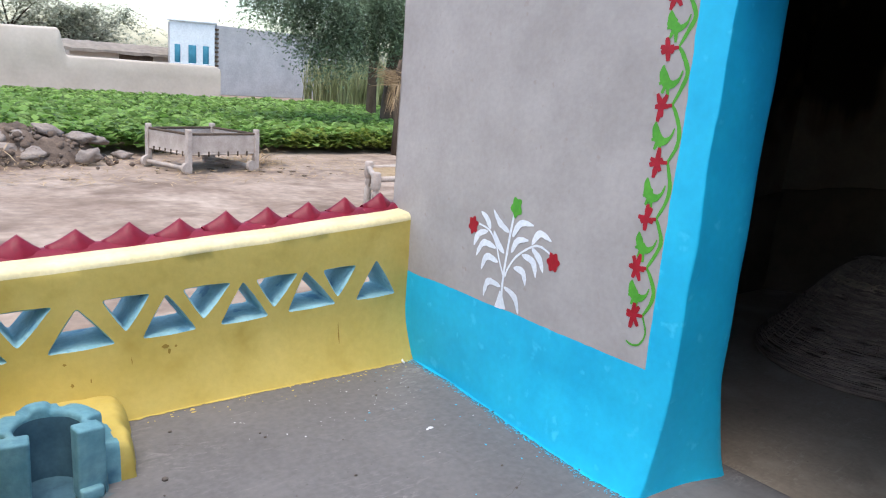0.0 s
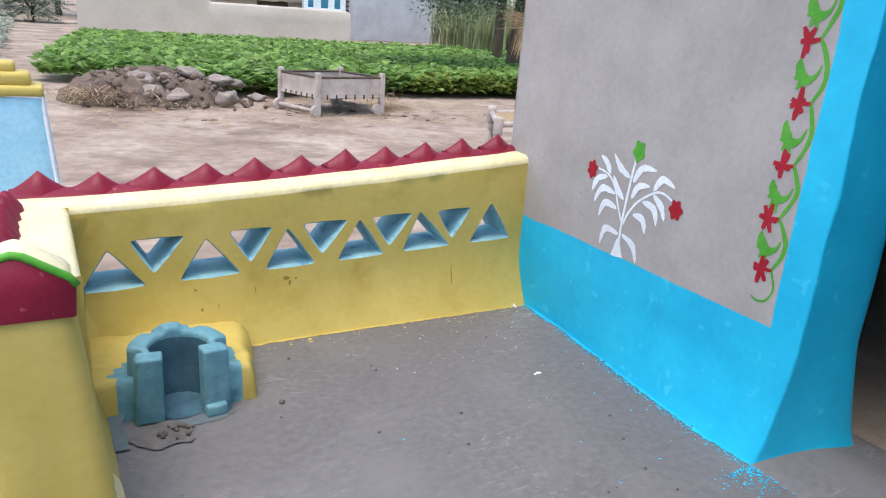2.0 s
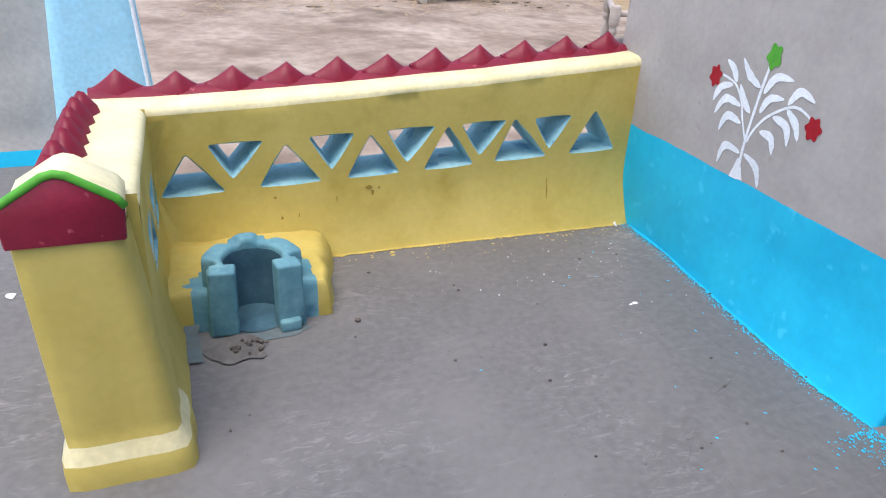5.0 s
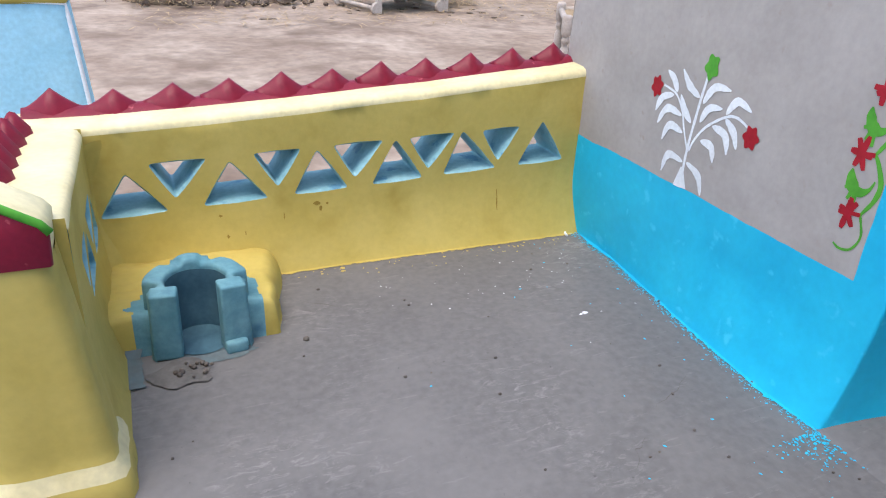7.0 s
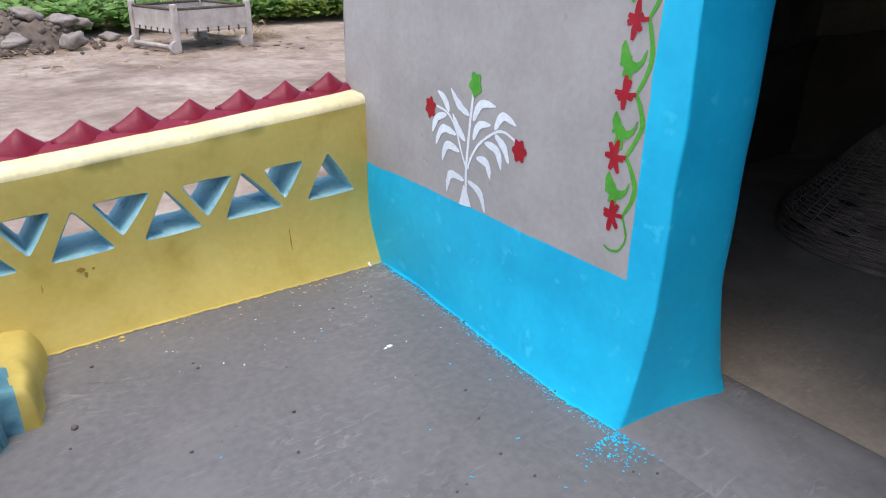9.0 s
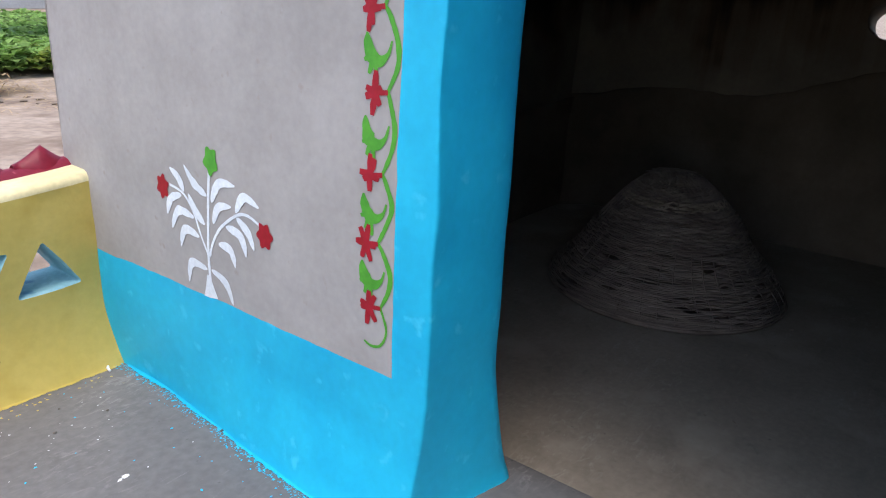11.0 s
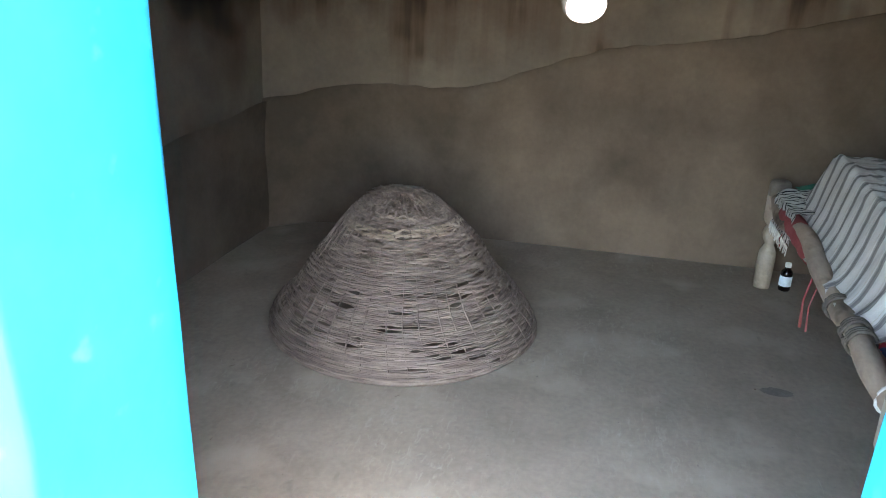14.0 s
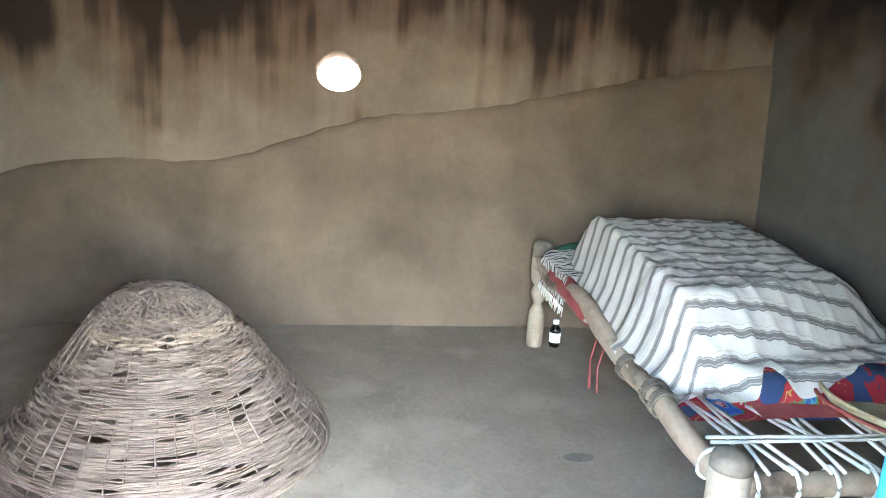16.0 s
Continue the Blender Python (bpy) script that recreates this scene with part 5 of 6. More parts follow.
def floral():
    m = bpy.data.materials.new("floral_quilt")
    m.use_nodes = True
    n, l = m.node_tree.nodes, m.node_tree.links
    bsdf = n["Principled BSDF"]
    bsdf.inputs["Roughness"].default_value = 0.9
    tc = n.new("ShaderNodeTexCoord")
    warp = n.new("ShaderNodeTexNoise")
    warp.inputs["Scale"].default_value = 22
    l.new(tc.outputs["Object"], warp.inputs["Vector"])
    v = n.new("ShaderNodeTexVoronoi")
    v.inputs["Scale"].default_value = 7.5
    l.new(tc.outputs["Object"], v.inputs["Vector"])
    ad = n.new("ShaderNodeMath")
    ad.operation = "MULTIPLY_ADD"
    ad.inputs[1].default_value = 0.55
    l.new(warp.outputs["Fac"], ad.inputs[0])
    l.new(v.outputs["Distance"], ad.inputs[2])
    hsv = n.new("ShaderNodeValToRGB")
    hsv.color_ramp.interpolation = "CONSTANT"
    el = hsv.color_ramp.elements
    el[0].position, el[0].color = 0.0, (0.55, 0.30, 0.28, 1)
    el[1].position, el[1].color = 0.34, (0.36, 0.025, 0.03, 1)
    # flower heart, petals, leaf rim, red ground with small sprigs
    for p, c in ((0.40, (0.03, 0.22, 0.36, 1)), (0.46, (0.012, 0.07, 0.28, 1)), (0.56, (0.02, 0.20, 0.30, 1)), (0.60, (0.10, 0.16, 0.05, 1)), (0.64, (0.33, 0.018, 0.03, 1)),
                 (0.76, (0.42, 0.25, 0.07, 1)), (0.79, (0.33, 0.018, 0.03, 1)), (0.90, (0.02, 0.05, 0.12, 1))):
        e = el.new(p)
        e.color = c
    l.new(ad.outputs["Value"], hsv.inputs["Fac"])
    l.new(hsv.outputs["Color"], bsdf.inputs["Base Color"])
    return m


FLORAL = floral()
b = sheet(90, 60, lambda i, j: (1.45 + 1.45 * i / 90, -2.79 - 1.0 * j / 60, quilt_z(1.45 + 1.45 * i / 90, -2.79 - 1.0 * j / 60)))
thing("quilt", b, FLORAL, "red and blue floral quilt folded on the rope bed", "quilt")
b = sheet(30, 40, lambda i, j: (1.44 + 0.26 * i / 30, -3.0 - 0.70 * j / 40, RAIL_Z + 0.022 + 0.012 * math.sin(math.pi * i / 30) + 0.006 * nz(i, j, 3, 0.2)))
thing("red_blanket", b, RED_CLOTH, "thin faded red blanket edge on the cords", "blanket")
TRAY = material("woven_tray_straw", (0.38, 0.30, 0.19), (0.50, 0.41, 0.28), 25, 120, 0.85, 0.5, 0.003)
tray = group_at("winnowing_tray", pose(1.40, -3.36, RAIL_Z + 0.035, 4, 3, 0), "shallow woven straw tray with a red band, on the cords", "tray")
b = bmesh.new()
for k in range(5):
    r = 0.17 + 0.012 * k
    tube([(r * math.cos(2 * math.pi * j / 40), r * 0.8 * math.sin(2 * math.pi * j / 40), 0.008 + 0.010 * k) for j in range(41)], 0.007, 6, b)
part("wall", b, TRAY, tray)
b = tube([(0.232 * math.cos(2 * math.pi * j / 40), 0.232 * 0.8 * math.sin(2 * math.pi * j / 40), 0.03) for j in range(41)], 0.006, 6)
part("band", b, RED_CLOTH, tray, "faded red band")
b = sheet(24, 6, lambda i, j: (0.18 * j / 6 * math.cos(2 * math.pi * i / 24), 0.145 * j / 6 * math.sin(2 * math.pi * i / 24), 0.006))
part("base", b, TRAY, tray)

# striped shawl at the head of the bed, with a fringe
SHAWL = cloth_material("dark_striped_shawl", 55)
for k in (1, 2, 3, 4, 5):
    SHAWL.node_tree.nodes["Color Ramp.001"].color_ramp.elements[k].color = (0.05, 0.05, 0.06, 1)


def shawl():
    b = bmesh.new()
    layer = b.loops.layers.uv.new("UVMap")
    nu, nv = 34, 34
    vs = [[None] * (nv + 1) for k in range(nu + 1)]
    for i in range(nu + 1):
        for j in range(nv + 1):
            x = 2.50 + 0.38 * i / nu
            t = j / nv
            y = LY0 + 0.006 - 0.30 * max(0, t - 0.35) / 0.65
            z = 0.50 + 0.035 * math.sin(min(1, max(0, t - 0.30) / 0.5) * math.pi / 2) - 0.13 * max(0, 0.35 - t) / 0.35 + 0.014 * nz(i, j, 0, 0.22) + 0.01 * nz(i, j, 5, 0.5)
            vs[i][j] = b.verts.new((x + 0.012 * nz(i, j, 9, 0.3), y + 0.012 * nz(i, j, 3, 0.3), z))
    for i in range(nu):
        for j in range(nv):
            f = b.faces.new((vs[i][j], vs[i + 1][j], vs[i + 1][j + 1], vs[i][j + 1]))
            for lp, (p, q) in zip(f.loops, ((i, j), (i + 1, j), (i + 1, j + 1), (i, j + 1))):
                lp[layer].uv = (p / nu * 0.27 + q / nv * 0.1, q / nv)
    return b


sh = thing("shawl", shawl(), SHAWL, "crumpled black and white striped shawl at the bed head", "shawl")
b = bmesh.new()
for k in range(30):
    x = 2.50 + 0.38 * k / 30
    ln = random.uniform(0.02, 0.05)
    tube([(x, LY0 + 0.010, 0.375), (x + random.uniform(-0.01, 0.01), LY0 + 0.014, 0.375 - ln)], 0.0022, 4, b)
part("fringe", b, CORD, sh, "pale knotted fringe")
GREEN_CLOTH = material("green_cloth", (0.02, 0.10, 0.07), (0.04, 0.17, 0.11), 16, 150, 0.9, 0.4, 0.003)
b = sheet(16, 16, lambda i, j: (2.88 + 0.16 * i / 16, LY0 - 0.10 - 0.28 * j / 16, 0.50 + 0.045 * math.sin(math.pi * i / 16) * math.sin(math.pi * j / 16) ** 0.5 + 0.008 * nz(i, j, 0, 0.3)))
thing("folded_cloth", b, GREEN_CLOTH, "small folded dark green cloth at the bed head", "cloth")

# medicine bottle on the floor
DARK_GLASS = material("dark_bottle", (0.008, 0.006, 0.005), (0.014, 0.010, 0.008), 10, 80, 0.12, 0.0, spec=0.6)
bottle = group_at("bottle", pose(2.985, -2.875, 0.004), "small dark bottle with white label and cap", "bottle")
part("body", lathe([(0.024, 0.0), (0.027, 0.006), (0.027, 0.085), (0.024, 0.098), (0.013, 0.110), (0.012, 0.120)], 18), DARK_GLASS, bottle)
part("label", lathe([(0.0276, 0.025), (0.0278, 0.026), (0.0278, 0.074), (0.0276, 0.075)], 18), WHITE, bottle, "white paper label")
part("cap", lathe([(0.014, 0.118), (0.0145, 0.120), (0.0145, 0.136), (0.013, 0.138)], 16), WHITE, bottle, "white cap")
# dark patch and straw bits on the room floor
b = sheet(20, 5, lambda i, j: (1.94 + 0.030 * j / 5 * math.cos(2 * math.pi * i / 20) * (1 + 0.3 * nz(i, 0, 0, 0.7)), -2.665 + 0.055 * j / 5 * math.sin(2 * math.pi * i / 20) * (1 + 0.3 * nz(i, 4, 0, 0.7)), 0.010))
thing("damp_stain", b, material("damp_earth", (0.13, 0.115, 0.10), (0.18, 0.16, 0.145), 20, 90), "dark damp patch on the floor", "stain", kind="stuff")
b = bmesh.new()
for k in range(40):
    x, y, a = random.uniform(0.6, 3.1), random.uniform(-2.7, -0.3), random.uniform(0, 3.14)
    ln = random.uniform(0.006, 0.02)
    tube([(x, y, 0.012), (x + ln * math.cos(a), y + ln * math.sin(a), 0.012)], 0.0015, 4, b)
thing("straw_bits", b, PALE_CANE, "pale straw bits on the room floor", "straw", kind="stuff")

# ---------------------------------------------------------------- the yard and beyond
LEAF = material("crop_leaf", (0.125, 0.25, 0.05), (0.31, 0.46, 0.14), 1.2, 30, 0.6, 0.0, island=0.45)
LEAF.node_tree.nodes["Principled BSDF"].inputs["Specular IOR Level"].default_value = 0.25
YELLOW_LEAF = material("weed_leaf", (0.16, 0.22, 0.04), (0.26, 0.32, 0.07), 2.0, 30, 0.7, 0.0, island=0.35)
TREE_LEAF = material("acacia_leaf", (0.13, 0.20, 0.13), (0.29, 0.38, 0.26), 1.0, 20, 0.6, 0.0, island=0.4)
# paler than the near leaves: distance haze is mixed into this colour
HAZED_LEAF = material("hazed_leaf", (0.30, 0.33, 0.25), (0.45, 0.47, 0.37), 0.4, 10, 0.7, 0.0, island=0.35)
CANE_LEAF = material("sugarcane_leaf", (0.22, 0.25, 0.12), (0.42, 0.43, 0.25), 1.0, 20, 0.6, 0.0, island=0.4)
BARK = material("bark", (0.06, 0.042, 0.03), (0.12, 0.09, 0.065), 6, 40, 0.95, 0.8, 0.03, stretch=(1, 1, 0.3))
STRAW = material("dry_straw", (0.30, 0.21, 0.12), (0.46, 0.34, 0.20), 8, 60, 0.9, 0.2, 0.005, island=0.35)
STONE = material("grey_lump", (0.20, 0.165, 0.14), (0.35, 0.30, 0.26), 5, 30, 0.95, 0.9, 0.04, spots=((0.13, 0.10, 0.08), 7, 0.6), soft=0.15)
DUNG = material("dung_heap", (0.075, 0.055, 0.042), (0.20, 0.15, 0.115), 5, 40, 0.95, 0.7, 0.02)
GREY_TIMBER = material("weathered_trough_timber", (0.33, 0.275, 0.235), (0.52, 0.45, 0.40), 5, 60, 0.85, 0.4, 0.006)


def translucent(m, share):
    """Lets part of the light through thin leaves."""
    n, l = m.node_tree.nodes, m.node_tree.links
    bsdf = n["Principled BSDF"]
    tr = n.new("ShaderNodeBsdfTranslucent")
    l.new(bsdf.inputs["Base Color"].links[0].from_socket, tr.inputs["Color"])
    mx = n.new("ShaderNodeMixShader")
    mx.inputs["Fac"].default_value = share
    l.new(bsdf.outputs["BSDF"], mx.inputs[1])
    l.new(tr.outputs["BSDF"], mx.inputs[2])
    l.new(mx.outputs["Shader"], n["Material Output"].inputs["Surface"])


for m in (LEAF, YELLOW_LEAF, TREE_LEAF, HAZED_LEAF, CANE_LEAF):
    translucent(m, 0.5)
rnd = random.Random(11)


def leaf_quad(verts, faces, p, d, up, ln, wd, bend):
    """A bent leaf of four points and a tip from p along d."""
    s = d.cross(up)
    s = s.normalized() * wd * 0.5 if s.length > 1e-6 else Vector((wd * 0.5, 0, 0))
    n = s.cross(d).normalized()
    k = len(verts)
    m = p + d * ln * 0.5 + n * bend * ln * 0.5
    e = p + d * ln - n * bend * ln * 0.2
    verts += [p, m - s, m + s, e]
    faces += [(k, k + 1, k + 2), (k + 1, k + 3, k + 2)]


def from_lists(name, verts, faces, mat):
    me = bpy.data.meshes.new(name)
    me.from_pydata([tuple(v) for v in verts], [], faces)
    me.materials.append(mat)
    return me


def leaf_field(name, mat, label, category, spots, size, height, leaves):
    verts, faces = [], []
    for x, y in spots:
        h = height * rnd.uniform(0.6, 1.15) * (1 - 0.55 * min(1.0, max(0.0, (y - 13) / 12)))
        for k in range(leaves):
            a = rnd.uniform(0, 6.283)
            e = rnd.uniform(-0.1, 0.8)
            d = Vector((math.cos(a) * math.cos(e), math.sin(a) * math.cos(e), math.sin(e)))
            p = Vector((x + rnd.uniform(-0.08, 0.08), y + rnd.uniform(-0.08, 0.08), G + h * rnd.uniform(0.35, 1.0)))
            s = size * rnd.uniform(0.6, 1.3)
            leaf_quad(verts, faces, p, d, Vector((0, 0, 1)), s, s * 0.8, 0.25)
    return tagged(new(name, from_lists(name, verts, faces, mat)), label, category, kind="stuff")


def field_front(x):
    return 12.3 - 0.58 * (x + 1.9) if x < 1.2 else 10.5 + 0.03 * (x - 1.2)


spots = []
while len(spots) < 9500:
    y = 10.3 + 17.2 * rnd.random() ** 1.5
    x = rnd.uniform(-1.9, 19.0)
    left = -1.9 + 1.5 * (y - 12.3) / 15 + 0.25 * nz(0, y, 0, 0.8)
    if x > left and y > field_front(x) + 0.25 * nz(x, 0, 0, 1.5):
        spots.append((x, y))
leaf_field("crop_plants", LEAF, "dense low leafy green crop in the field", "crop", spots, 0.20, 0.42, 9)
spots = [(rnd.uniform(4.5, 9.5), 10.5 + 1.5 * rnd.random() ** 1.3) for k in range(500)]
leaf_field("weed_plants", YELLOW_LEAF, "yellow-green weeds at the field edge", "weeds", spots, 0.12, 0.40, 9)
spots = [(-2.7 - 6.5 * rnd.random(), 13 + 30 * rnd.random()) for k in range(2600)]
leaf_field("verge_grass", HAZED_LEAF, "dull green grass along the track, paled for haze", "grass", spots, 0.22, 0.25, 8)

# long mud wall across the field
FIELD_WALL = material("pale_field_wall_mud", (0.44, 0.385, 0.325), (0.54, 0.48, 0.415), 0.8, 8, 0.95, 0.3, 0.03, contrast=0.05)


def field_wall(i, j):
    x = -0.42 + 10.9 * i / 120
    step = min(1.0, max(0.0, (x - 4.15) / 0.28))
    top = (1.90 + 0.03 * x) * (1 - step * step * (3 - 2 * step)) + 1.03 * step * step * (3 - 2 * step) + 0.02 * nz(x, 0, 0, 0.9)
    if i < 3 or i > 117:
        top -= 0.10 * (1 - min(i, 120 - i) / 3) ** 2
    pr = [(0.0, G - 0.1), (0.0, top * 0.5), (0.02, top - 0.10), (0.07, top - 0.02), (0.16, top), (0.25, top - 0.02), (0.30, top - 0.10), (0.32, G - 0.1)]
    d, z = pr[j]
    return (x, 29.0 + d + 0.03 * nz(x, z, 0, 0.6), z)


b = sheet(120, 7, field_wall)
sheet(1, 6, lambda i, j: (-0.42, 29.0 + 0.32 * i, G - 0.1 + (1.80 - G) * j / 6), b)
sheet(1, 6, lambda i, j: (10.48, 29.0 + 0.32 * i, G - 0.1 + (0.95 - G) * j / 6), b)
far_wall = thing("field_wall", b, FIELD_WALL, "long rounded mud boundary wall with a step down", "wall", kind="structure")
part("wall_pipe", tube([(-1.1, 29.1, 1.72), (-0.4, 29.1, 1.72)], 0.03, 8), GREY_TIMBER, far_wall)

# block-built house behind the wall
BLOCK = material("grey_blocks", (0.36, 0.365, 0.37), (0.47, 0.475, 0.48), 1.4, 14, 0.95, 0.6, 0.03)
PALE = material("pale_blue_wash", (0.55, 0.63, 0.67), (0.66, 0.73, 0.76), 1.2, 12, 0.9, 0.3, 0.02)
TEAL = material("teal_shutter", (0.02, 0.16, 0.24), (0.05, 0.24, 0.33), 3, 20, 0.6, 0.2, 0.01)
house = group_at("house", pose(12.0, 33.6, G), "flat-roofed grey block house with pale blue front", "house")


def wall_box(name, a, c, h, mat, label):
    a, c = Vector(a), Vector(c)
    d = c - a
    b = box(d.length, 0.23, h, Matrix.Translation(((a.x + c.x) / 2, (a.y + c.y) / 2, h / 2)) @ Matrix.Rotation(math.atan2(d.y, d.x), 4, "Z"), 0.02, 1)
    return part(name, b, mat, house, label, smooth=False)


front = wall_box("front_wall", (-1.85, 1.05), (0, 0.0), 3.42, PALE, "pale blue washed front wall")
wall_box("side_wall", (0.05, 0.0), (9.6, 1.6), 3.36, BLOCK, "bare grey block side wall")
wall_box("end_wall", (-1.80, 1.15), (0.6, 6.5), 3.34, BLOCK, "bare grey block end wall")
wall_box("rear_wall", (0.6, 6.5), (9.5, 6.5), 3.34, BLOCK, "bare grey block rear wall")
b = bmesh.new()
foot = [b.verts.new((x, y, 3.20)) for x, y in ((-1.75, 1.15), (0.02, 0.12), (9.55, 1.7), (9.4, 6.45), (0.6, 6.45))]
slab = bmesh.ops.extrude_face_region(b, geom=[b.faces.new(foot)])
bmesh.ops.translate(b, verts=[v for v in slab["geom"] if isinstance(v, bmesh.types.BMVert)], vec=(0, 0, 0.12))
part("roof", b, BLOCK, house, "flat grey roof slab", smooth=False)
ang = math.atan2(-1.05, 1.85)
for k, (t, w) in enumerate(((0.17, 0.26), (0.50, 0.36), (0.80, 0.28))):
    cx, cy = -1.85 + 1.85 * t, 1.05 - 1.05 * t
    m = Matrix.Translation((cx - 0.06, cy - 0.11, 1.88)) @ Matrix.Rotation(ang, 4, "Z")
    win = part("window", box(w, 0.06, 0.86, m, 0.01, 1), TEAL, house, "teal painted shuttered window")
    part("sill", box(w + 0.1, 0.12, 0.06, m @ Matrix.Translation((0, -0.02, -0.46)), 0.01, 1), PALE, win)
part("cornice", box(2.3, 0.34, 0.10, Matrix.Translation((-0.95, 0.50, 3.43)) @ Matrix.Rotation(ang, 4, "Z"), 0.02, 1), PALE, house, "pale blue cornice")
quoin = None
for k in range(14):
    m = pose(0.03, -0.13, 0.35 + 0.215 * k)
    if quoin is None:
        quoin = part("corner_block", box(0.16, 0.10, 0.10, None, 0.01, 1), BARK, house, "dark projecting corner block")
        quoin.matrix_basis = m
    else:
        again(quoin, house, m)

# low thatched shed behind the wall
shed = group_at("shed", pose(8.2, 37.0, G - 0.15), "low mud shed with a thatched roof", "shed")
part("wall", box(4.6, 2.2, 1.9, pose(0, 0, 0.95), 0.08, 2), FIELD_WALL, shed)
b = sheet(40, 10, lambda i, j: (-2.7 + 5.4 * i / 40, -1.5 + 3.0 * j / 10, 1.90 + 0.38 * math.sin(math.pi * j / 10) + 0.05 * nz(i, j, 0, 0.4)))
sheet(40, 1, lambda i, j: (-2.7 + 5.4 * i / 40, -1.5, 1.90 - 0.14 * j + 0.05 * nz(i, j, 0, 0.4)), b)
part("thatch", b, material("old_thatch", (0.20, 0.17, 0.14), (0.32, 0.28, 0.23), 3, 20), shed, "dry thatched roof")
# no hole is cut: a dark panel on the wall gives the opening's shade
part("opening", box(1.6, 0.1, 0.5, pose(0.7, -1.13, 1.55), 0.02, 1), BARK, shed, "dark panel for the shade of an opening under the thatch")


# trees: tapered trunk, limbs and sprays of small leaves in uneven clumps
def sprays(verts, faces, r, clump, count, size, droop):
    (cx, cy, cz), (rx, ry, rz) = clump
    for k in range(count):
        while True:
            q = Vector((r.uniform(-1, 1), r.uniform(-1, 1), r.uniform(-1, 1)))
            if 0.25 < q.length < 1.0 + 0.3 * nz(q.x, q.y, q.z + cx, 2.0):
                break
        q = Vector((cx + q.x * rx, cy + q.y * ry, cz + q.z * rz))
        a = r.uniform(0, 6.283)
        d = Vector((math.cos(a), math.sin(a), -droop * r.uniform(0.2, 1.2))).normalized()
        length = size * r.uniform(3, 7)
        sd = d.cross(Vector((0, 0, 1))).normalized()
        for j in range(7):
            p = q + d * (length * j / 7) + Vector((0, 0, -droop * length * (j / 7) ** 2 * 0.5))
            for sgn in (-1, 1):
                e = (d * 0.5 + sd * sgn + Vector((0, 0, r.uniform(-0.4, 0.3)))).normalized()
                leaf_quad(verts, faces, p, e, Vector((0, 0, 1)), size * r.uniform(0.8, 1.4), size * 0.45, 0.2)


def tree(name, base, fork, trunk_r, clumps, leaf_mat, label, droop, size, seed, lean=(0.0, 0.0)):
    """clumps: centre and radii in the tree's own space, and the count of sprays."""
    r = random.Random(seed)
    root = group_at(name, Matrix.Translation(base), label, "tree")
    pts = [(lean[0] * t * t + 0.06 * nz(t, seed, 0, 3), lean[1] * t * t + 0.06 * nz(t, seed, 5, 3), -0.1 + (fork + 0.1) * t) for t in [k / 8 for k in range(9)]]
    part("trunk", tube(pts, [trunk_r * (1.25 - 0.45 * k / 8) * (1.35 if k == 0 else 1) for k in range(9)], 12), BARK, root)
    top = Vector(pts[-1])
    verts, faces = [], []
    for c, rad, count in clumps:
        end = Vector(c)
        mid = (top + end) / 2 + Vector((0, 0, 0.15 * (end - top).length))
        line = [top.lerp(mid, t).lerp(mid.lerp(end, t), t) for t in [k / 10 for k in range(11)]]
        part("limb", tube(line, [trunk_r * 0.42 * (1 - 0.9 * k / 10) + 0.006 for k in range(11)], 7), BARK, root)
        for k in range(2):
            tip = end + Vector((r.uniform(-0.7, 0.7) * rad[0], r.uniform(-0.7, 0.7) * rad[1], r.uniform(-0.5, 0.7) * rad[2]))
            part("twig", tube([line[7], (line[7] + tip) / 2 + Vector((0, 0, 0.1)), tip], [trunk_r * 0.12, trunk_r * 0.07, 0.004], 5), BARK, root)
        sprays(verts, faces, r, (c, rad), count, size, droop)
    crown = new("crown", from_lists("crown", verts, faces, leaf_mat))
    crown.parent = root
    return root


tree("acacia_tree", (10.25, 15.4, G), 2.9, 0.24,
     [((-4.3, -1.7, 3.6), (0.9, 1.1, 0.9), 630), ((-3.2, -1.9, 3.0), (0.9, 1.2, 1.1), 930), ((-1.9, -1.6, 3.1), (0.9, 1.2, 1.0), 900), ((-0.6, -1.4, 3.5), (1.1, 1.4, 1.0), 840),
      ((-3.4, -0.6, 4.9), (2.0, 1.6, 1.3), 576), ((-0.6, -0.4, 5.4), (2.2, 1.8, 1.3), 483), ((1.9, -0.4, 4.4), (1.8, 1.8, 1.5), 390), ((-4.8, -1.0, 4.3), (1.0, 1.2, 0.9), 334)],
     TREE_LEAF, "feathery grey-green acacia with a dark trunk", 1.5, 0.10, 3, (0.15, 0.0))
tree("slender_tree", (11.9, 19.0, G), 3.2, 0.15, [((-0.6, -0.3, 4.4), (1.3, 1.2, 1.2), 180), ((0.8, 0.3, 4.8), (1.4, 1.2, 1.2), 180)], TREE_LEAF, "second acacia with a slim trunk behind the first", 0.8, 0.11, 8)
for x, y, h, s in ((2.2, 42, 5.0, 21), (4.8, 45, 5.8, 22), (7.4, 43, 4.6, 23), (9.6, 47, 4.4, 28), (-0.6, 46, 6.4, 24), (-4.2, 52, 8.0, 25), (-8.0, 56, 9.0, 26), (-13, 55, 8.0, 27)):
    r = random.Random(s)
    cl = [((r.uniform(-0.3, 0.3) * h, r.uniform(-0.2, 0.2) * h, h * r.uniform(0.5, 0.9)), (h * r.uniform(0.14, 0.24), h * 0.2, h * r.uniform(0.10, 0.17)), 58) for j in range(6)]
    tree("yard_tree", (x, y, G), h * 0.42, 0.13, cl, HAZED_LEAF, "grey-green tree beyond the field wall, leaves paled for haze", 0.5, 0.27, s)
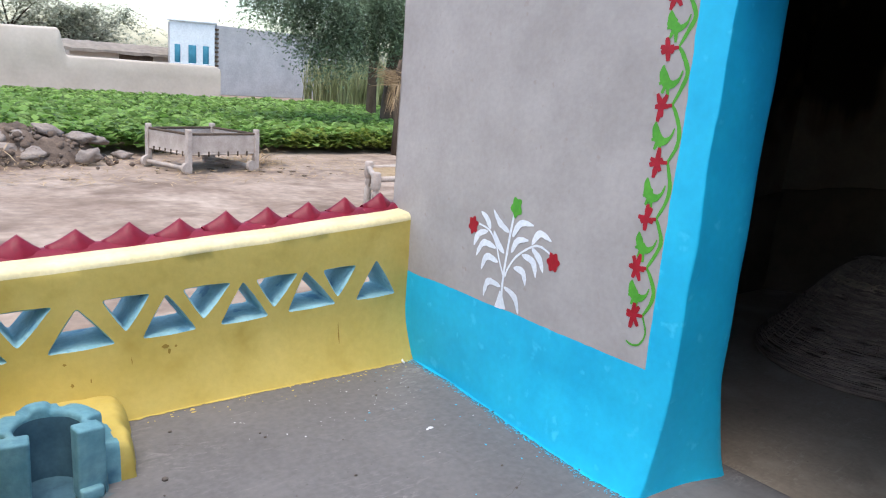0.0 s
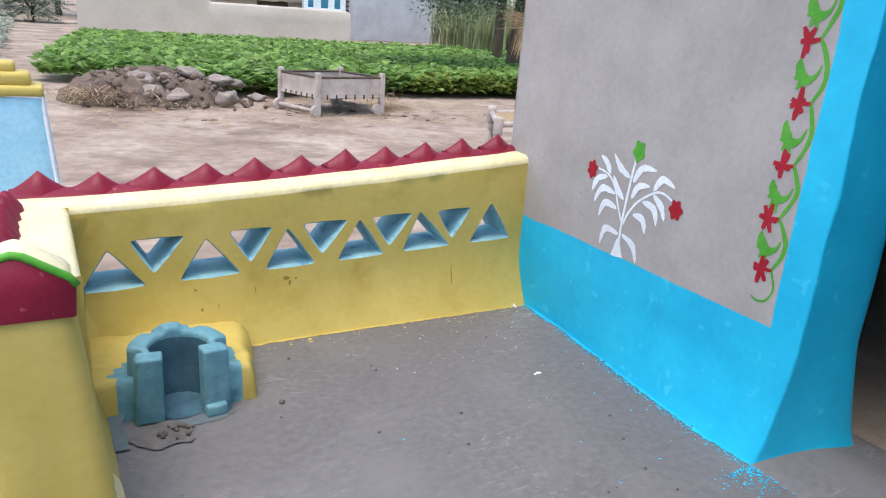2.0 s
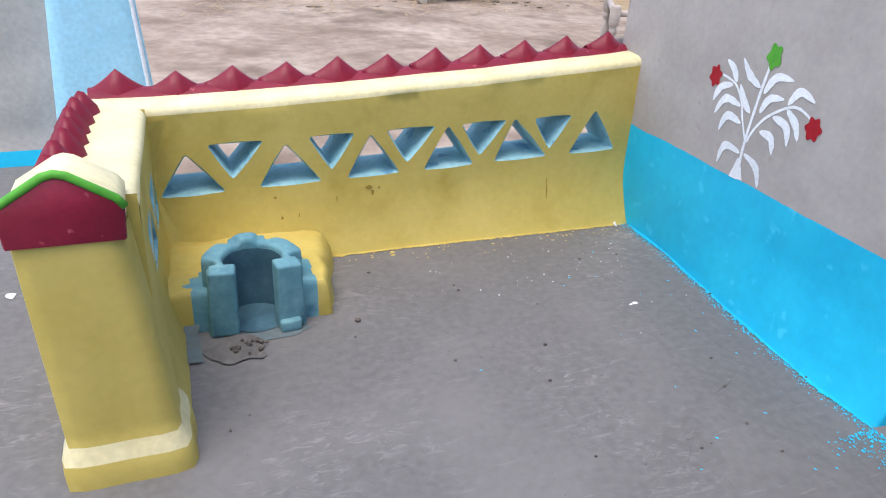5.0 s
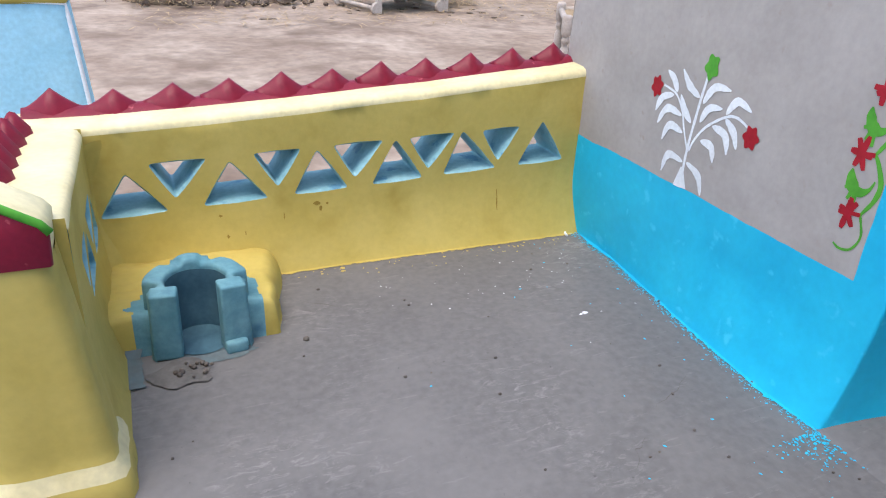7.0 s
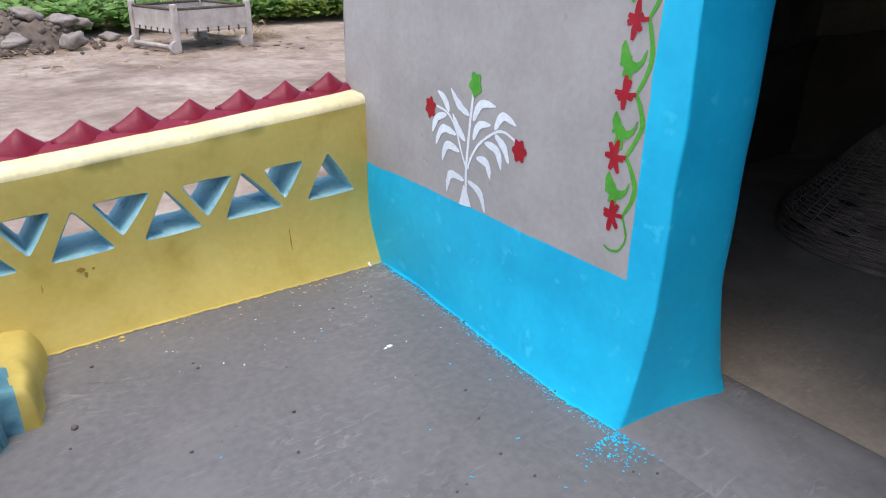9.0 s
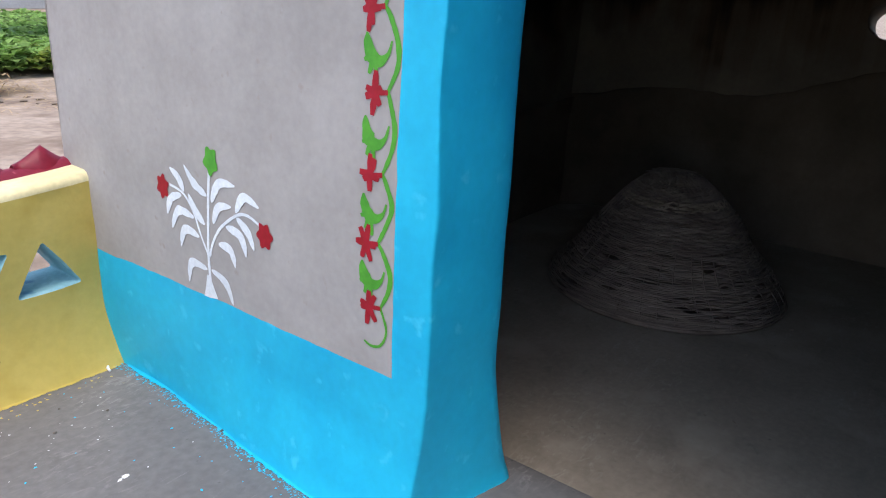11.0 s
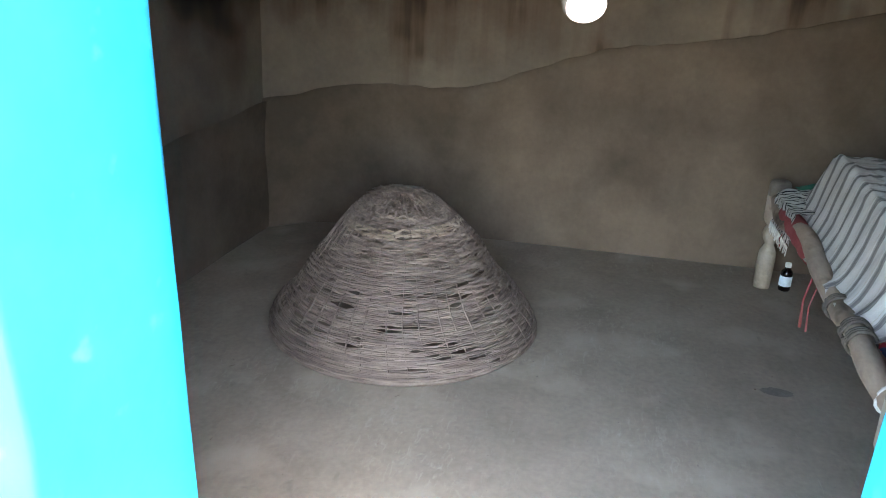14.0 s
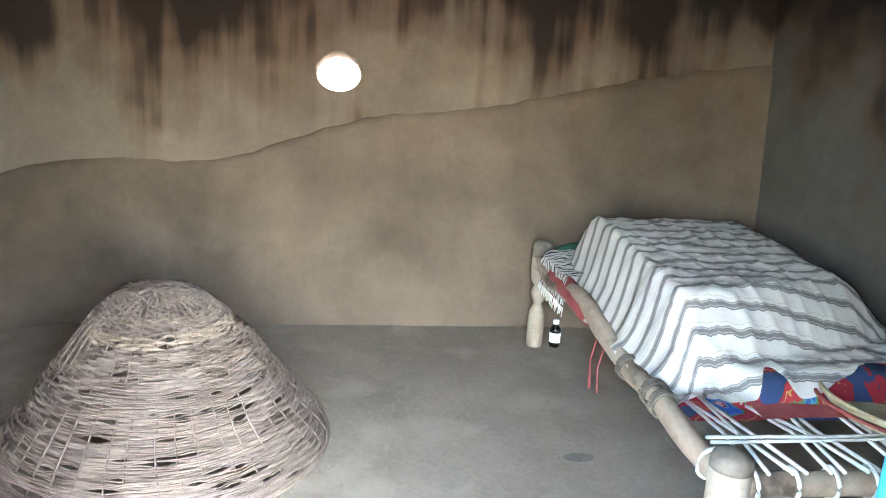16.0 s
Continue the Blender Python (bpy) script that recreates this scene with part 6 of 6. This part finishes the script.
tree("bush", (-1.9, 36, G), 0.5, 0.08, [((0.3, 0, 0.9), (0.9, 0.8, 0.8), 160), ((-0.6, 0.1, 1.2), (0.9, 0.8, 0.9), 160), ((0.0, 0.0, 2.0), (0.8, 0.7, 0.7), 120)], TREE_LEAF, "dark green bush beside the track", 0.4, 0.16, 31)
verts, faces = [], []
r = random.Random(77)
for k in range(46):
    x = -34 + 1.9 * k
    sprays(verts, faces, r, ((x, 74 + r.uniform(-4, 4), G + 2.0 + r.uniform(-0.5, 1.6)), (2.4, 2.0, 2.2 + r.uniform(0, 1.6))), 40, 0.42, 0.4)
tagged(new("tree_line", from_lists("tree_line", verts, faces, HAZED_LEAF)), "belt of distant trees, leaves paled for haze", "trees", kind="stuff")

# sugarcane stand
verts, faces = [], []
for k in range(3400):
    x, y = rnd.uniform(14.9, 25.0), rnd.uniform(25.6, 30.0)
    a = rnd.uniform(0, 6.283)
    h = rnd.uniform(1.4, 2.9)
    out = rnd.uniform(0.15, 0.8)
    p = [Vector((x + out * t * t * math.cos(a), y + out * t * t * math.sin(a), G + h * (t - 0.25 * out * t ** 3))) for t in (0, 0.35, 0.7, 1.0)]
    w = Vector((-math.sin(a), math.cos(a), 0)) * rnd.uniform(0.02, 0.045)
    n = len(verts)
    verts += [p[0] - w, p[0] + w, p[1] - w, p[1] + w, p[2] - w * 0.8, p[2] + w * 0.8, p[3]]
    faces += [(n, n + 1, n + 3, n + 2), (n + 2, n + 3, n + 5, n + 4), (n + 4, n + 5, n + 6)]
tagged(new("sugarcane", from_lists("sugarcane", verts, faces, CANE_LEAF)), "tall stand of sugarcane beyond the crop", "sugarcane", kind="stuff")

# post wound with straw
post = group_at("straw_post", pose(7.05, 10.3, G), "rough wooden post hung with dry straw", "post")
part("trunk", tube([(0, 0, -0.05), (0.02, 0, 0.7), (-0.03, 0.02, 1.3), (0.02, 0, 1.75), (-0.02, 0, 2.0)], [0.13, 0.12, 0.11, 0.09, 0.05], 10), BARK, post)
verts, faces = [], []
for k in range(420):
    a = rnd.uniform(0, 6.283)
    p = Vector((rnd.uniform(-0.12, 0.12), rnd.uniform(-0.12, 0.12), 1.62 + rnd.uniform(-0.15, 0.12)))
    if k % 4 == 0:
        d = Vector((-0.9 + rnd.uniform(-0.3, 0.3), rnd.uniform(-0.6, 0.3), rnd.uniform(-0.15, 0.35))).normalized()
    else:
        d = Vector((math.cos(a) * 0.35, math.sin(a) * 0.35, -1)).normalized()
    leaf_quad(verts, faces, p, d, Vector((0.3, 1, 0)), rnd.uniform(0.3, 0.75), 0.014, 0.15)
st = new("straw", from_lists("straw", verts, faces, STRAW))
st.parent = post
st["label"] = "tangle of dry straw"
part("branch_stub", tube([(0.0, 0, 1.5), (-0.12, -0.05, 1.75), (-0.08, -0.05, 1.98)], [0.06, 0.05, 0.03], 8), BARK, post)


# feeding trough on legs with rollers
def between(a, c, h, z, th, bev=0.01):
    a, c = Vector(a), Vector(c)
    d = c - a
    return box(d.length, th, h, Matrix.Translation(((a.x + c.x) / 2, (a.y + c.y) / 2, z)) @ Matrix.Rotation(math.atan2(d.y, d.x), 4, "Z"), bev, 1)


trough = group_at("feeding_trough", pose(0, 0, G), "weathered wooden feeding trough on legs with rollers", "trough")
c1, c2, c3, c4 = (1.54, 9.12), (1.85, 8.22), (3.0, 8.42), (2.66, 9.42)
for a, c in ((c1, c2), (c2, c3), (c3, c4), (c4, c1)):
    side = part("side_panel", between(a, c, 0.29, 0.435, 0.03), GREY_TIMBER, trough, "pale weathered plank side", smooth=False)
    part("top_rail", between(a, c, 0.035, 0.588, 0.05), BARK, side, "dark worn top edge", smooth=False)
    part("bottom_rail", between(a, c, 0.03, 0.285, 0.045), GREY_TIMBER, side)
    n = 7
    for k in range(1, n):
        x, y = a[0] + (c[0] - a[0]) * k / n, a[1] + (c[1] - a[1]) * k / n
        part("iron_strap", box(0.022, 0.022, 0.075, pose(x - 0.01, y - 0.03, 0.29), 0.004, 1), BARK, side)
b = bmesh.new()
vs = [b.verts.new((x, y, 0.36)) for x, y in (c1, c2, c3, c4)]
b.faces.new(vs)
part("floor_board", b, BARK, trough)
for x, y in (c1, c2, c3, c4):
    part("leg", box(0.085, 0.085, 0.62, pose(x, y, 0.31, 0, 0, 12), 0.010, 1), GREY_TIMBER, trough, smooth=False)
    part("leg_knob", lathe([(0.045, 0.60), (0.05, 0.615), (0.05, 0.65), (0.04, 0.662)], 14, m=pose(x, y, 0)), GREY_TIMBER, trough)
for a, c in ((c1, c2), (c4, c3)):
    p, q = Vector((*a, 0.09)), Vector((*c, 0.09))
    off = Vector((-0.06, -0.08, 0)) if a == c1 else Vector((-0.10, -0.06, 0))
    axle = part("axle", tube([p + off, q + off], 0.032, 10), GREY_TIMBER, trough)
    for w in (p, q):
        d = (q - p).normalized()
        part("roller", tube([w + off - d * 0.03, w + off + d * 0.03], 0.085, 20), GREY_TIMBER, axle, smooth=False)

# old rope bed in the yard, standing by the house wall
yard_bed = group_at("yard_bed", pose(2.76, 4.5, G), "old bare rope bed standing in the yard", "bed")
for x, y in ((0, 0), (1.9, 0.15), (0.5, 0.95), (2.4, 1.1)):
    part("leg", lathe([(r * 1.15, z * 1.17) for r, z in leg_prof], 16, m=pose(x, y, 0)), GREY_TIMBER, yard_bed)
for a, c in (((0, 0), (1.9, 0.15)), ((0.5, 0.95), (2.4, 1.1)), ((0, 0), (0.5, 0.95)), ((1.9, 0.15), (2.4, 1.1))):
    part("rail", tube([(*a, 0.47), (*c, 0.47)], 0.035, 10), GREY_TIMBER, yard_bed)
b = sheet(20, 12, lambda i, j: (0.03 + 1.87 * i / 20 + 0.48 * j / 12, 0.02 + 0.14 * i / 20 + 0.92 * j / 12, 0.475 - 0.03 * math.sin(math.pi * j / 12) + 0.004 * ((i + j) % 2)))
part("webbing", b, STRAW, yard_bed)

# heap of dung, earth and stones
def mound(i, j):
    x = -1.75 + 3.3 * i / 60
    y = 9.1 + 1.7 * j / 36
    u = (x + 0.35) / 1.35
    v = (y - 9.95) / 0.72
    h = 0.50 * max(0.0, 1 - (u * u) ** 1.2 - v * v) ** 0.6
    return (x, y, G - 0.02 + h * (1 + 0.4 * nz(x, y, 0, 3)) + 0.10 * nz(x, y, 3, 7) * (h > 0.02))


heap_ob = thing("earth_mound", sheet(60, 36, mound), DUNG, "low mound of dung, earth and broken clods", "mound")


def rock(r, seed, flat=0.7):
    t = bmesh.new()
    bmesh.ops.create_icosphere(t, subdivisions=3, radius=r)
    for v in t.verts:
        v.co *= 1 + 0.45 * nz(v.co.x / r, v.co.y / r, v.co.z / r + seed, 1.3) + 0.14 * nz(v.co.x / r, v.co.y / r, v.co.z / r + seed, 4.0)
        v.co.z *= flat
    return t


for k, (x, y, z, r, f) in enumerate(((-0.48, 9.75, 0.02, 0.27, 0.55), (-0.12, 9.72, 0.04, 0.20, 0.5), (0.28, 9.95, 0.10, 0.22, 0.5), (0.72, 9.80, 0.0, 0.24, 0.5), (0.95, 9.75, -0.04, 0.18, 0.5),
                                     (0.70, 9.25, -0.22, 0.21, 0.75), (1.38, 10.0, -0.30, 0.16, 0.6), (-0.40, 9.55, -0.18, 0.26, 0.6), (-0.05, 9.4, -0.2, 0.2, 0.6))):
    t = rock(r * 0.92, k * 3.1, f * 0.85)
    t.transform(pose(x, y, z - 0.05, 8 * (k % 3), 0, 40 * k))
    thing("clod", t, STONE, "pale rounded lump of dry mud in the heap", "clod", "clods in the heap")
b = bmesh.new()
for k in range(150):
    x, y = rnd.gauss(-0.1, 0.6), rnd.gauss(9.55, 0.35)
    u, v = (x + 0.35) / 1.35, (y - 9.95) / 0.72
    z = G + 0.46 * max(0.0, 1 - (u * u) ** 1.2 - v * v) ** 0.7 + 0.04
    r = rnd.uniform(0.02, 0.07)
    t = bmesh.new()
    bmesh.ops.create_icosphere(t, subdivisions=1, radius=r, matrix=pose(x, y, z, rnd.uniform(0, 90), 0, rnd.uniform(0, 90)) @ Matrix.Diagonal((1.3, 1, 0.6, 1)))
    add_bm(b, t)
thing("dung_clumps", b, DUNG, "dark broken dung clumps over the heap", "dung", kind="stuff")
verts, faces = [], []
for k in range(1900):
    if k < 420:
        x, y = rnd.gauss(-1.15, 0.38), rnd.gauss(9.35, 0.22)
    elif k < 900:
        x, y = rnd.gauss(3.25, 0.35), rnd.gauss(9.15, 0.25)
    else:
        x, y = rnd.uniform(-1.5, 5.5), rnd.uniform(7.2, 9.8)
    a = rnd.uniform(0, 6.283)
    d = Vector((math.cos(a), math.sin(a), rnd.uniform(-0.05, 0.5 if k < 640 else 0.1))).normalized()
    leaf_quad(verts, faces, Vector((x, y, G + rnd.uniform(0.02, 0.2 if k < 640 else 0.04))), d, Vector((0, 0, 1)), rnd.uniform(0.15, 0.45), 0.016, 0.1)
tagged(new("loose_straw", from_lists("loose_straw", verts, faces, STRAW)), "loose straw and stalks scattered on the yard", "straw", kind="stuff")
b = bmesh.new()
for k in range(26):
    x, y = (0.15, 7.85) if k < 3 else (rnd.gauss(2.6, 1.1), rnd.gauss(8.6, 0.5))
    r = rnd.uniform(0.05, 0.09) if k < 3 else rnd.uniform(0.015, 0.05)
    t = bmesh.new()
    bmesh.ops.create_icosphere(t, subdivisions=1, radius=r, matrix=pose(x + rnd.uniform(-0.08, 0.08), y, G + r * 0.1) @ Matrix.Diagonal((1.6, 1.2, 0.3, 1)))
    add_bm(b, t)
thing("dung_pats", b, DUNG, "dark dung pats and crumbs on the yard", "dung", kind="stuff")
